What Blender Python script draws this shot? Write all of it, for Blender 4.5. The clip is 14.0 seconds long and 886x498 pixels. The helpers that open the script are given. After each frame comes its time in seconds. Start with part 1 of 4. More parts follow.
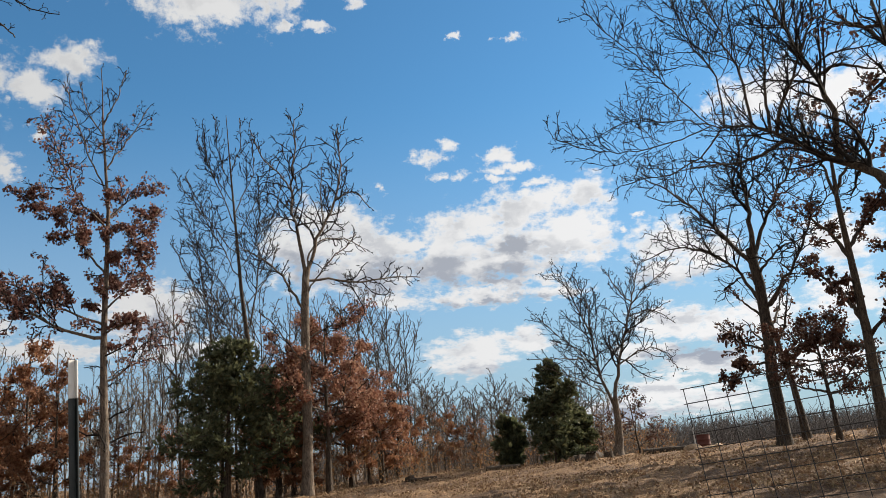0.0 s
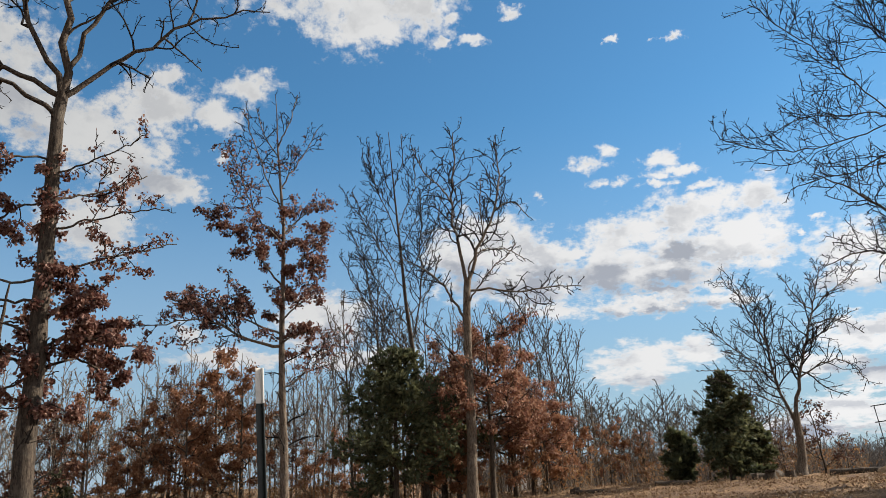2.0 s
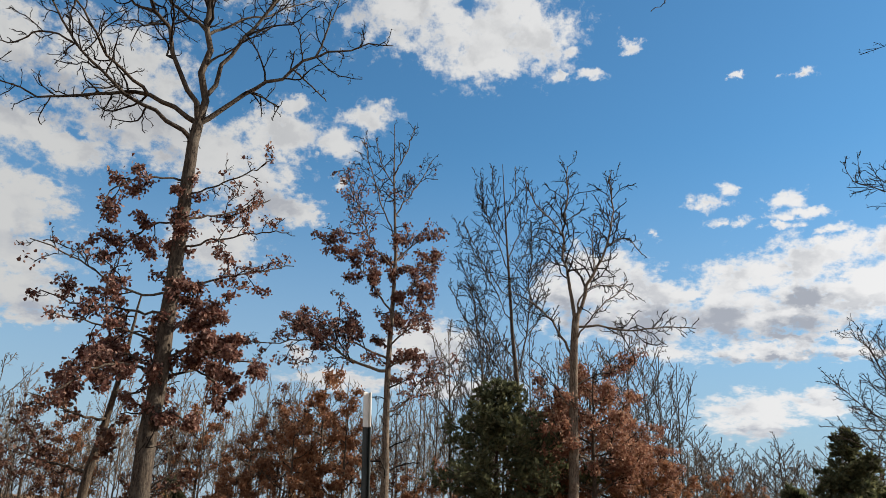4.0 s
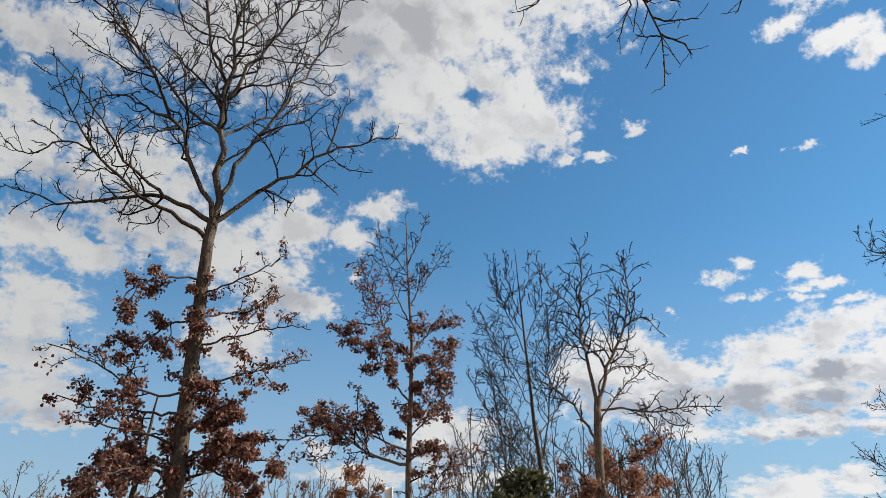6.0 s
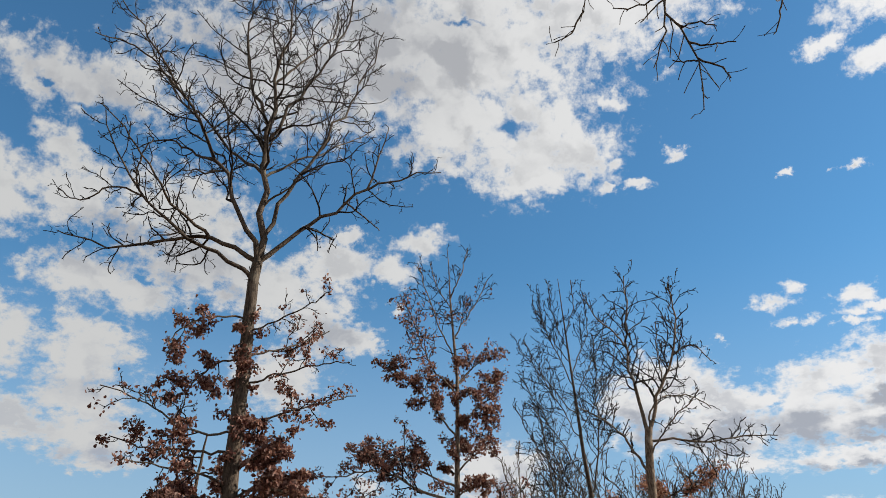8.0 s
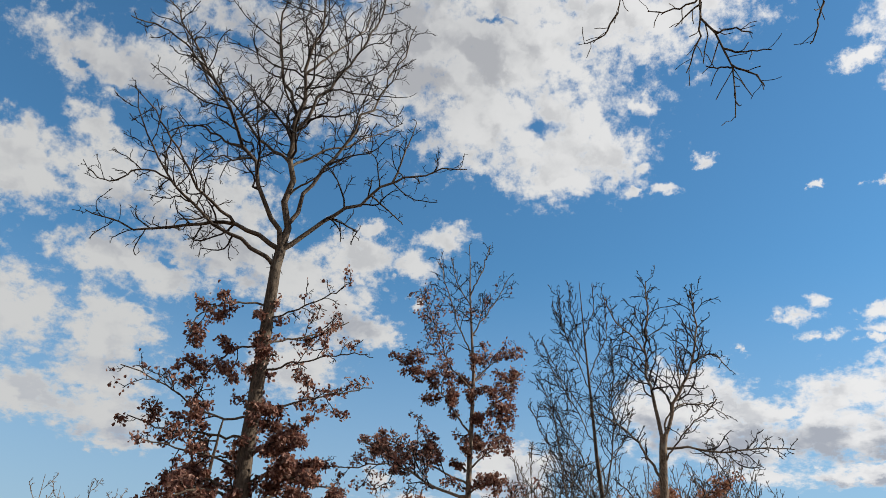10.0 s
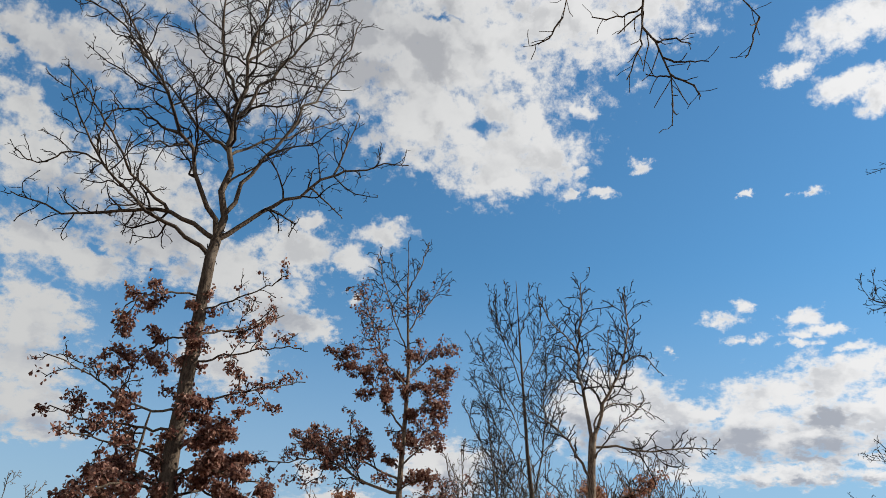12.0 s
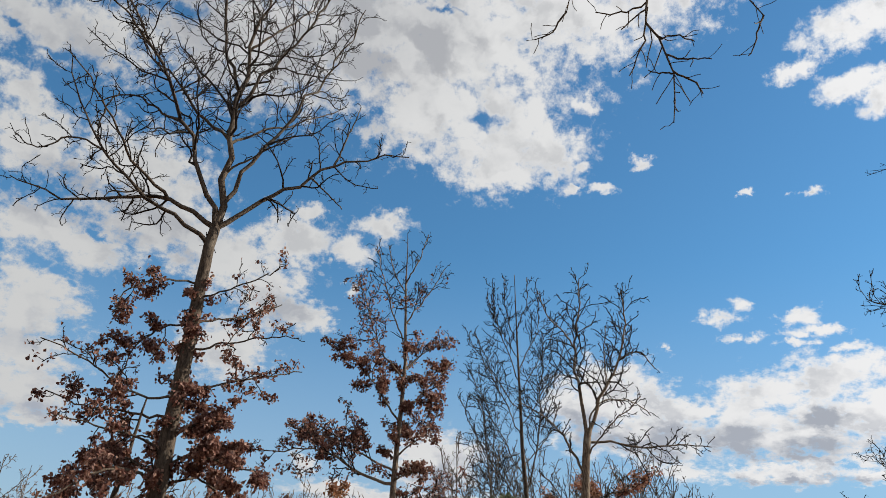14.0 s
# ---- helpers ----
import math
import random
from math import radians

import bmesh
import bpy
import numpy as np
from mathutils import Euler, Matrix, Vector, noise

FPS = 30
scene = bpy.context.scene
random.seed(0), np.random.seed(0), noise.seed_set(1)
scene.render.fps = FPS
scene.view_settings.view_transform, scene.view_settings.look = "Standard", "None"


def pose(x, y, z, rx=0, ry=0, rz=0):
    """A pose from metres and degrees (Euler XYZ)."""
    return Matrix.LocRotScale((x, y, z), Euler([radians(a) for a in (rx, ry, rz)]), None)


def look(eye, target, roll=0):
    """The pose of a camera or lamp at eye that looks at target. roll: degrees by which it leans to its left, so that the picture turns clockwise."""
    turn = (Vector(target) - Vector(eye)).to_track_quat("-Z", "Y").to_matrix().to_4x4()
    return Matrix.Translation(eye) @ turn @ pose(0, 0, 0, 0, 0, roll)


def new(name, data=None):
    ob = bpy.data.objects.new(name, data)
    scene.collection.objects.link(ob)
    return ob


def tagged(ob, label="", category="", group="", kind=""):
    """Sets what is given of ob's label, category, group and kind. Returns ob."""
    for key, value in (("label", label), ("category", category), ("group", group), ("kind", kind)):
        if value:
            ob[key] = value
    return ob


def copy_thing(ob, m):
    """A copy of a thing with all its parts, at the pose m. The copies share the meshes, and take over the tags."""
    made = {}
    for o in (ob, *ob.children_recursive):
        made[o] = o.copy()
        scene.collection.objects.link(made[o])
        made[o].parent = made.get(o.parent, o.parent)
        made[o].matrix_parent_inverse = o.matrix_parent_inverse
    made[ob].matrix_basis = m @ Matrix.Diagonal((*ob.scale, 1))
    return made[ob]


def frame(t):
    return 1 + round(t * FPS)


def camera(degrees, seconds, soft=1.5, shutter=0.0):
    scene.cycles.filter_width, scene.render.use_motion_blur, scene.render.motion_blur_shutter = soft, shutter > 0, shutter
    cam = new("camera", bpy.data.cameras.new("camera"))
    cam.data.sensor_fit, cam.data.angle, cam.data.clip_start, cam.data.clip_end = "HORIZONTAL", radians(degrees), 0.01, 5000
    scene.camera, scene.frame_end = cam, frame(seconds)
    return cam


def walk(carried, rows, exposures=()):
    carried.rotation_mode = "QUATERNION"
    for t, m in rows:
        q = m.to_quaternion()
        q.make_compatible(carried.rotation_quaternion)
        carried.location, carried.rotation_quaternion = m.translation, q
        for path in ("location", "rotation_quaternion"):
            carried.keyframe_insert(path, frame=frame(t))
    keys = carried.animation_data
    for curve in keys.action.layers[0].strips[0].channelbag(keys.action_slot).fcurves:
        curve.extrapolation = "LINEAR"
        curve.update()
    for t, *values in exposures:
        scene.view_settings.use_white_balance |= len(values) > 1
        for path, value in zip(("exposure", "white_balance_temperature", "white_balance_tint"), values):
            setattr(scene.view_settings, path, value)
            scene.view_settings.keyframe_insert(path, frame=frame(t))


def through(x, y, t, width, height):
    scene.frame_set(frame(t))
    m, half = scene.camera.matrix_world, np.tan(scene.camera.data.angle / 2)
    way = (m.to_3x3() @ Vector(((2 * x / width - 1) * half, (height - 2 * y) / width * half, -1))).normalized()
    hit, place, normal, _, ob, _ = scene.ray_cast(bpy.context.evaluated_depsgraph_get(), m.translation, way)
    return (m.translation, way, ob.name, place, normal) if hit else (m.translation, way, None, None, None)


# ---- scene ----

EYE = 1.5


def aim(yaw, pitch, roll, back):
    """A camera pose from degrees: yaw to the left of +y, pitch up, roll as look() has it."""
    a, e = radians(yaw), radians(pitch)
    eye = Vector((0.0, back, EYE))
    way = Vector((-math.sin(a) * math.cos(e), math.cos(a) * math.cos(e), math.sin(e)))
    return look(eye, eye + way, roll)


PATH = [
    (0.0, 0.00, 15.00, -4.50, 0.000),
    (0.5, 0.88, 15.40, -4.03, 0.000),
    (1.0, 2.07, 15.52, -3.60, 0.000),
    (1.5, 3.72, 15.67, -3.20, 0.000),
    (1.7, 4.20, 15.72, -3.25, 0.000),
    (1.8, 5.20, 15.85, -3.20, -0.012),
    (1.9, 8.60, 16.10, -2.80, -0.024),
    (2.0, 12.04, 16.38, -2.36, -0.036),
    (2.2, 13.70, 16.60, -2.10, -0.060),
    (2.5, 15.87, 17.05, -1.80, -0.060),
    (3.0, 18.30, 18.04, 0.21, -0.060),
    (3.2, 18.71, 18.31, 1.01, -0.060),
    (5.3, 21.81, 20.20, 4.18, -0.060),
    (5.5, 21.75, 21.79, 2.90, -0.060),
    (6.0, 21.77, 24.99, 0.74, -0.060),
    (6.5, 22.38, 26.60, -0.26, -0.060),
    (7.0, 22.58, 27.43, -0.77, -0.060),
    (7.5, 24.30, 27.41, 0.08, -0.060),
    (8.0, 25.22, 27.34, 0.55, -0.060),
    (10.3, 26.70, 26.96, 4.53, -0.060),
    (10.5, 25.50, 26.96, 4.13, -0.060),
    (11.0, 23.17, 27.10, 3.82, -0.060),
    (11.5, 22.27, 27.07, 3.61, -0.060),
    (12.0, 22.02, 27.04, 3.63, -0.060),
    (12.5, 22.02, 27.00, 3.96, -0.060),
    (13.0, 22.00, 26.81, 4.13, -0.060),
    (13.5, 21.96, 26.69, 4.35, -0.060),
    (14.0, 21.89, 26.51, 4.67, -0.060),
]
cam = camera(59.04, 14.0, soft=0.65)
walk(cam, [(t, aim(yaw, pitch, roll, back)) for t, yaw, pitch, roll, back in PATH])

# ---------------------------------------------------------------- light
SUN_AZ, SUN_EL = -58.0, 29.0      # degrees: to the left of +y, above the horizon
sun_data = bpy.data.lights.new("sun", "SUN")
sun_data.energy, sun_data.angle, sun_data.color = 5.0, radians(0.55), (1.0, 0.90, 0.76)
sun = new("sun", sun_data)
sa, se = radians(SUN_AZ), radians(SUN_EL)
SUN_WAY = Vector((-math.sin(sa) * math.cos(se), math.cos(sa) * math.cos(se), math.sin(se)))
sun.matrix_world = look(SUN_WAY * 200, (0, 0, 0))
scene.view_settings.exposure = 0.92

# The clouds as groups of ellipses on the sky: azimuth, elevation and the two half-widths in degrees.
CUMULUS = [(8.2, 16.5, 2.3, 2.37), (9.4, 17.4, 1.7, 1.22), (5.7, 15.8, 1.9, 1.73), (3.6, 15.3, 1.7, 1.15), (1.9, 15.5, 0.9, 0.58), (6.2, 13.8, 5.0,
           1.64), (11.2, 15.6, 2.1, 2.03), (-0.3, 15.4, 2.1, 1.86), (-2.1, 16.5, 2.6, 1.23), (-5.2, 17.1, 3.0, 1.43), (-7.9, 18.0, 2.5, 0.89), (-10.9,
           17.9, 1.7, 1.21), (-9.9, 15.7, 2.3, 1.62), (-8.8, 14.6, 3.1, 1.42), (-4.9, 14.2, 5.0, 1.72), (-1.4, 13.7, 5.1, 1.32), (-11.2, 13.9, 1.4,
           0.73), (-2.9, 11.4, 4.6, 0.57), (3.8, 11.6, 2.1, 0.66), (-8.1, 11.2, 2.3, 0.45), (-4.7, 12.2, 3.8, 0.33)]
LOW_BANK = [(-2.1, 7.4, 3.1, 1.13), (-5.5, 7.8, 1.6, 0.73), (21.8, 11.4, 2.3, 1.54), (20.3, 10.6, 1.9, 1.16), (-16.4, 13.6, 2.7, 1.49), (-19.0, 12.4,
            2.3, 1.36), (-16.1, 11.6, 2.3, 0.87), (-16.2, 8.1, 2.8, 1.01), (-19.7, 7.4, 2.2, 1.29), (-22.6, 7.6, 2.1, 1.49), (-14.2, 6.3, 2.3, 0.7),
            (-17.8, 5.1, 3.3, 0.76), (-14.5, 3.5, 2.6, 0.92), (-17.8, 2.6, 2.9, 0.75), (-11.7, 2.4, 3.5, 0.69), (-27.3, 12.1, 2.3, 1.45), (-27.3, 8.4,
            2.0, 1.44), (-24.8, 4.3, 3.0, 1.08), (-1.2, 6.3, 2.5, 0.56), (26.9, 8.6, 4.3, 0.58), (18.8, 8.6, 4.1, 0.7),
            (-24.6, 22.4, 3.1, 1.53), (-29.2, 21.5, 2.7, 1.68)]
SCRAPS = [(-0.9, 22.5, 1.0, 0.57), (0.3, 21.7, 1.7, 0.65), (-0.7, 20.2, 1.6, 0.41), (-4.9, 21.4, 1.8, 0.69), (-5.8, 20.4, 2.2, 0.37), (-4.3, 19.8,
          1.3, 0.33), (-7.6, 19.1, 1.7, 0.36), (4.4, 19.6, 0.5, 0.37), (29.9, 20.5, 0.9, 0.54), (28.7, 23.0, 0.6, 0.65), (31.0, 24.8, 0.7, 0.35),
          (-12.1, 14.9, 0.5, 0.24), (-14.7, 15.8, 0.6, 0.24), (-13.8, 15.0, 0.5, 0.24), (5.6, 32.8, 1.1, 0.55), (10.4, 32.9, 1.2, 0.48), (9.0, 31.2,
          1.5, 0.36), (11.6, 31.2, 0.8, 0.24), (-6.8, 29.6, 1.2, 0.36), (-2.1, 30.0, 0.6, 0.23)]
TOP_CLOUD = [(11.5, 43.2, 10.0, 2.63), (22.7, 41.9, 12.1, 5.35), (24.1, 36.7, 5.5, 3.58), (18.0, 35.4, 6.0, 3.42), (13.9, 33.9, 3.6, 2.22), (31.1,
             41.0, 6.2, 4.53), (40.4, 38.9, 9.8, 4.03), (9.8, 37.4, 1.2, 0.71), (4.2, 43.7, 4.1, 1.1), (-10.9, 39.4, 2.7, 1.15), (-13.9, 39.9, 2.0, 1.3), (-7.3, 37.5, 1.6, 0.57), (-10.8, 35.8, 2.4, 0.8), (-13.0, 34.6, 1.4, 1.03), (17.8, 32.2, 4.3, 1.02)]
LEFT_BANK = [(54.8, 35.4, 6.2, 1.82), (56.0, 30.9, 1.5, 1.17), (53.7, 28.3, 3.4, 1.89), (46.3, 28.2, 4.7, 2.58), (52.1, 22.6, 3.7, 1.4), (48.1, 22.2,
             2.9, 1.45), (43.7, 24.9, 5.1, 2.27), (38.7, 23.5, 3.7, 2.34), (33.9, 25.8, 2.4, 2.0), (33.0, 28.1, 1.2, 0.56), (29.1, 25.6, 1.6, 1.06),
             (27.4, 27.8, 1.7, 0.98), (34.9, 21.7, 2.5, 2.18), (32.1, 20.5, 1.9, 1.04), (30.3, 20.0, 0.8, 0.36), (50.8, 17.7, 2.9, 2.96), (50.6, 14.7,
             3.2, 1.37), (49.6, 12.6, 3.0, 1.54), (48.4, 11.0, 2.6, 0.61), (37.3, 17.3, 2.8, 1.92), (30.4, 10.1, 0.9, 0.6), (20.9, 12.0, 2.7, 1.24),
             (59.5, 27.0, 4.0, 2.4), (58.5, 18.0, 4.5, 2.6), (56.0, 13.0, 4.0, 1.4)]
HOLES = [(19.2, 36.1, 2.4, 0.85), (48.7, 32.7, 2.9, 2.14), (54.4, 33.5, 3.6, 0.47), (52.3, 33.5, 2.2, 0.86), (57.7, 34.6, 0.7, 0.39), (51.5, 20.9,
         1.5, 0.91), (49.8, 20.2, 1.7, 0.57), (47.8, 23.1, 0.8, 0.36), (43.8, 31.3, 1.7, 1.12), (46.2, 18.0, 1.8, 1.64), (48.9, 19.7, 1.0, 0.5),
         (46.8, 39.2, 2.2, 0.7), (23.4, 43.5, 1.6, 0.3), (36.7, 30.4, 4.0, 1.57), (33.3, 32.3, 3.3, 1.19)]
UNDERSIDES = [(-3.5, 12.8, 6.7, 0.99), (0.3, 13.8, 2.5, 1.07), (6.2, 13.3, 4.6, 1.23), (10.4, 14.0, 2.1, 1.83), (-4.9, 14.6, 1.9, 0.57), (-2.0, 6.0,
              3.3, 0.56), (21.4, 10.0, 2.6, 0.92), (-16.8, 10.8, 4.2, 0.86), (-16.7, 5.5, 4.5, 1.0), (-20.2, 6.4, 2.2, 0.75), (-12.4, 2.0, 4.6, 0.54),
              (-3.7, 10.9, 5.0, 0.33), (31.0, 40.6, 9.7, 5.68), (24.9, 42.5, 4.3, 2.65), (40.7, 38.4, 10.1, 4.77), (54.4, 35.4, 5.8, 1.83), (49.5,
              25.3, 6.8, 2.52), (43.6, 24.5, 5.1, 1.7), (50.4, 15.3, 2.9, 1.04), (49.2, 11.4, 2.9, 0.61), (33.7, 20.3, 2.5, 1.19), (52.0, 26.9, 3.1,
              1.05)]


class Graph:
    """A short hand for node trees."""

    def __init__(self, tree):
        self.tree = tree

    def node(self, kind, **values):
        n = self.tree.nodes.new(kind)
        for key, value in values.items():
            setattr(n, key, value)
        return n

    def put(self, socket, value):
        if isinstance(value, bpy.types.NodeSocket):
            self.tree.links.new(value, socket)
        elif value is not None:
            socket.default_value = value

    def math(self, op, a, b=None, c=None, clamp=False):
        n = self.node("ShaderNodeMath", operation=op, use_clamp=clamp)
        for s, v in zip(n.inputs, (a, b, c)):
            self.put(s, v)
        return n.outputs[0]

    def vec(self, op, a, b=None, c=None):
        n = self.node("ShaderNodeVectorMath", operation=op)
        for s, v in zip(n.inputs, (a, b, c)):
            self.put(s, v)
        return n.outputs["Value"] if op in ("LENGTH", "DOT_PRODUCT") else n.outputs[0]

    def xyz(self, x, y, z):
        n = self.node("ShaderNodeCombineXYZ")
        for s, v in zip(n.inputs, (x, y, z)):
            self.put(s, v)
        return n.outputs[0]

    def noise(self, where, scale, detail=4.0, rough=0.55, out="Fac", distortion=0.0):
        n = self.node("ShaderNodeTexNoise")
        self.put(n.inputs["Vector"], where)
        for key, v in (("Scale", scale), ("Detail", detail), ("Roughness", rough), ("Distortion", distortion)):
            n.inputs[key].default_value = v
        return n.outputs[out]

    def step(self, value, lo, hi, to_lo=0.0, to_hi=1.0, smooth=True):
        n = self.node("ShaderNodeMapRange", interpolation_type="SMOOTHSTEP" if smooth else "LINEAR")
        for s, v in zip(n.inputs, (value, lo, hi, to_lo, to_hi)):
            self.put(s, v)
        return n.outputs[0]

    def mix(self, fac, a, b, blend="MIX"):
        n = self.node("ShaderNodeMix", data_type="RGBA", blend_type=blend)
        self.put(n.inputs[0], fac)
        self.put(n.inputs[6], a)
        self.put(n.inputs[7], b)
        return n.outputs[2]

    def billow(self, where, scale, detail=3.0):
        """Rounded heaps, high in their middles."""
        n = self.node("ShaderNodeTexVoronoi", feature="SMOOTH_F1", normalize=True)
        self.put(n.inputs["Vector"], where)
        for key, v in (("Scale", scale), ("Detail", detail), ("Roughness", 0.55), ("Smoothness", 0.7)):
            n.inputs[key].default_value = v
        return self.math("SUBTRACT", 1.0, n.outputs["Distance"])

    def nearest(self, where, ellipses, soft=0.35):
        """How far out the nearest ellipse is: 0 at its middle, 1 on its rim."""
        best = None
        for az, el, w, h in ellipses:
            d = self.vec("LENGTH", self.vec("MULTIPLY_ADD", where, (1 / w, 1 / h, 0), (-az / w, -el / h, 0)))
            best = d if best is None else self.math("SMOOTH_MIN", best, d, soft)
        return best


def make_sky():
    world = bpy.data.worlds.new("sky")
    scene.world = world
    world.use_nodes = True
    world.node_tree.nodes.clear()
    g = Graph(world.node_tree)
    sky = g.node("ShaderNodeTexSky", sky_type="NISHITA", sun_disc=False, sun_elevation=se, sun_rotation=-sa,
                 air_density=1.15, dust_density=0.25, ozone_density=2.2)
    way = g.node("ShaderNodeTexCoord").outputs["Generated"]
    part = g.node("ShaderNodeSeparateXYZ")
    g.put(part.inputs[0], way)
    x, y, z = part.outputs
    az = g.math("MULTIPLY", g.math("ARCTAN2", g.math("MULTIPLY", x, -1.0), y), 57.29578)
    el = g.math("MULTIPLY", g.math("ARCSINE", z), 57.29578)
    flat = g.xyz(az, el, 0.0)
    # the billows lie flatter towards the horizon
    rise = g.math("MULTIPLY", g.math("LOGARITHM", g.math("ADD", g.math("MAXIMUM", el, 0.0), 10.0), 2.71828), 40.0)
    layer = g.xyz(g.math("MULTIPLY", x, 57.29578), g.math("MULTIPLY", y, 57.29578), rise)
    # slow swells and small curls push the outlines about
    wide = g.vec("MULTIPLY_ADD", g.noise(layer, 0.30, 2, 0.5, "Color"), (2.6, 1.6, 0), (-1.3, -0.8, 0))
    fine = g.vec("MULTIPLY_ADD", g.noise(layer, 1.0, 6, 0.60, "Color"), (2.2, 1.5, 0), (-1.1, -0.75, 0))
    here = g.vec("ADD", g.vec("ADD", flat, wide), fine)
    near = g.math("MINIMUM", g.nearest(here, CUMULUS, 0.25), g.nearest(here, LOW_BANK + TOP_CLOUD + LEFT_BANK, 0.25))
    scrap_at = g.vec("ADD", flat, g.vec("MULTIPLY", fine, (1.5, 0.9, 0)))
    near = g.math("MINIMUM", near, g.math("ADD", g.nearest(scrap_at, SCRAPS, 0.15), 0.32))
    hole = g.nearest(here, HOLES, 0.1)
    # heaps: round lumps at two sizes, with finer curls in their outlines
    swirl = g.vec("ADD", layer, g.vec("MULTIPLY_ADD", g.noise(layer, 0.55, 5, 0.6, "Color"), (2.4, 2.4, 2.4), (-1.2, -1.2, -1.2)))
    toward = (1.0, 0.25, 1.1)
    lit = g.vec("ADD", swirl, toward)
    big, big_lit = g.billow(swirl, 0.20, 1.0), g.billow(lit, 0.20, 1.0)
    mid, mid_lit = g.billow(swirl, 0.52, 2.0), g.billow(g.vec("ADD", swirl, (0.45, 0.1, 0.5)), 0.52, 2.0)
    curl = g.noise(layer, 0.8, 9, 0.66)
    puff = g.math("ADD", g.math("MULTIPLY", mid, 0.42), g.math("MULTIPLY", curl, 1.35))
    fill = g.math("SUBTRACT", g.math("MULTIPLY_ADD", puff, 2.3, -1.16), near)
    fill = g.math("MINIMUM", fill, g.math("MULTIPLY_ADD", puff, 1.7, g.math("SUBTRACT", hole, 2.25)))
    # broken cloud outside the sky laid out above, mostly unseen, added as white fill light
    beyond = g.math("MAXIMUM", g.step(g.math("ABSOLUTE", g.math("SUBTRACT", az, 14.0)), 50.0, 60.0), g.step(el, 47.0, 53.0))
    weather = g.math("MULTIPLY_ADD", g.noise(way, 2.6, 8, 0.62), 7.0, -3.1)
    fill = g.math("MAXIMUM", fill, g.math("SUBTRACT", weather, g.math("MULTIPLY", g.math("SUBTRACT", 1.0, beyond), 6.0)))
    cover = g.step(fill, -0.38, 0.55)
    # thick undersides are grey; lumps that face the sun, upper right, stand white before them
    under = g.step(g.nearest(here, UNDERSIDES, 0.3), 0.25, 1.5, 1.0, 0.0)
    turned = g.math("ADD", g.math("MULTIPLY", g.math("SUBTRACT", big_lit, big), 2.0), g.math("MULTIPLY", g.math("SUBTRACT", mid_lit, mid), 0.7))
    flank = g.step(turned, -0.16, 0.24)
    deep = g.step(fill, -0.05, 0.75)
    lumps = g.math("MULTIPLY", g.math("ADD", g.math("MULTIPLY", flank, 0.62), g.math("MULTIPLY", g.math("SUBTRACT", curl, 0.5), -0.2)), deep)
    base = g.math("MULTIPLY", under, g.math("MULTIPLY_ADD", flank, 0.36, 0.52))
    shade = g.step(g.math("ADD", g.math("ADD", lumps, base), g.math("MULTIPLY", g.math("SUBTRACT", mid, 0.7), -0.2)), 0.04, 1.15)
    # brighter towards the sun
    bright = g.mix(g.step(az, -20.0, 45.0, smooth=False), (7.2, 7.2, 7.25, 1), (4.75, 4.8, 4.8, 1))
    cloud = g.mix(shade, bright, g.mix(g.step(el, 4.0, 30.0), (3.0, 3.3, 3.9, 1), (3.3, 3.4, 3.6, 1)))
    pale = g.step(el, -2.0, 27.0, 0.85, 0.0)
    blue = g.mix(1.0, sky.outputs[0], (0.50, 0.91, 1.09, 1), "MULTIPLY")
    blue = g.mix(pale, blue, (3.05, 3.85, 4.95, 1))
    back = g.node("ShaderNodeBackground")
    g.put(back.inputs["Color"], g.mix(cover, blue, cloud))
    back.inputs["Strength"].default_value = 0.067
    out = g.node("ShaderNodeOutputWorld")
    g.put(out.inputs["Surface"], back.outputs[0])


make_sky()

# ---------------------------------------------------------------- materials
def surface(name):
    """A new material: its graph, its shader and the place on the object in metres."""
    m = bpy.data.materials.new(name)
    m.use_nodes = True
    g = Graph(m.node_tree)
    shader = m.node_tree.nodes["Principled BSDF"]
    where = g.node("ShaderNodeTexCoord").outputs["Object"]
    return m, g, shader, where


def bump(g, shader, height, strength, distance):
    n = g.node("ShaderNodeBump")
    n.inputs["Strength"].default_value, n.inputs["Distance"].default_value = strength, distance
    g.put(n.inputs["Height"], height)
    g.put(shader.inputs["Normal"], n.outputs[0])


def bark(name, dark, light, lichen, rough=0.92):
    m, g, s, p = surface(name)
    ridges = g.math("ADD", g.math("MULTIPLY", g.noise(g.vec("MULTIPLY", p, (9, 9, 1.8)), 2.2, 6, 0.7), 0.6), g.math("MULTIPLY", g.noise(g.vec("MULTIPLY", p, (5, 5, 2.5)), 6.0, 5, 0.7), 0.4))
    spots = g.noise(p, 1.3, 4, 0.6)
    tone = g.mix(g.step(ridges, 0.38, 0.62), (*dark, 1), (*light, 1))
    tone = g.mix(g.math("MULTIPLY", g.step(spots, 0.52, 0.70), 0.55), tone, (*lichen, 1))
    tone = g.mix(1.0, tone, g.mix(g.node("ShaderNodeObjectInfo").outputs["Random"], (0.85, 0.85, 0.86, 1), (1.12, 1.09, 1.05, 1)), "MULTIPLY")
    g.put(s.inputs["Base Color"], tone)
    s.inputs["Roughness"].default_value = rough
    s.inputs["Specular IOR Level"].default_value = 0.2
    bump(g, s, ridges, 1.0, 0.06)
    return m


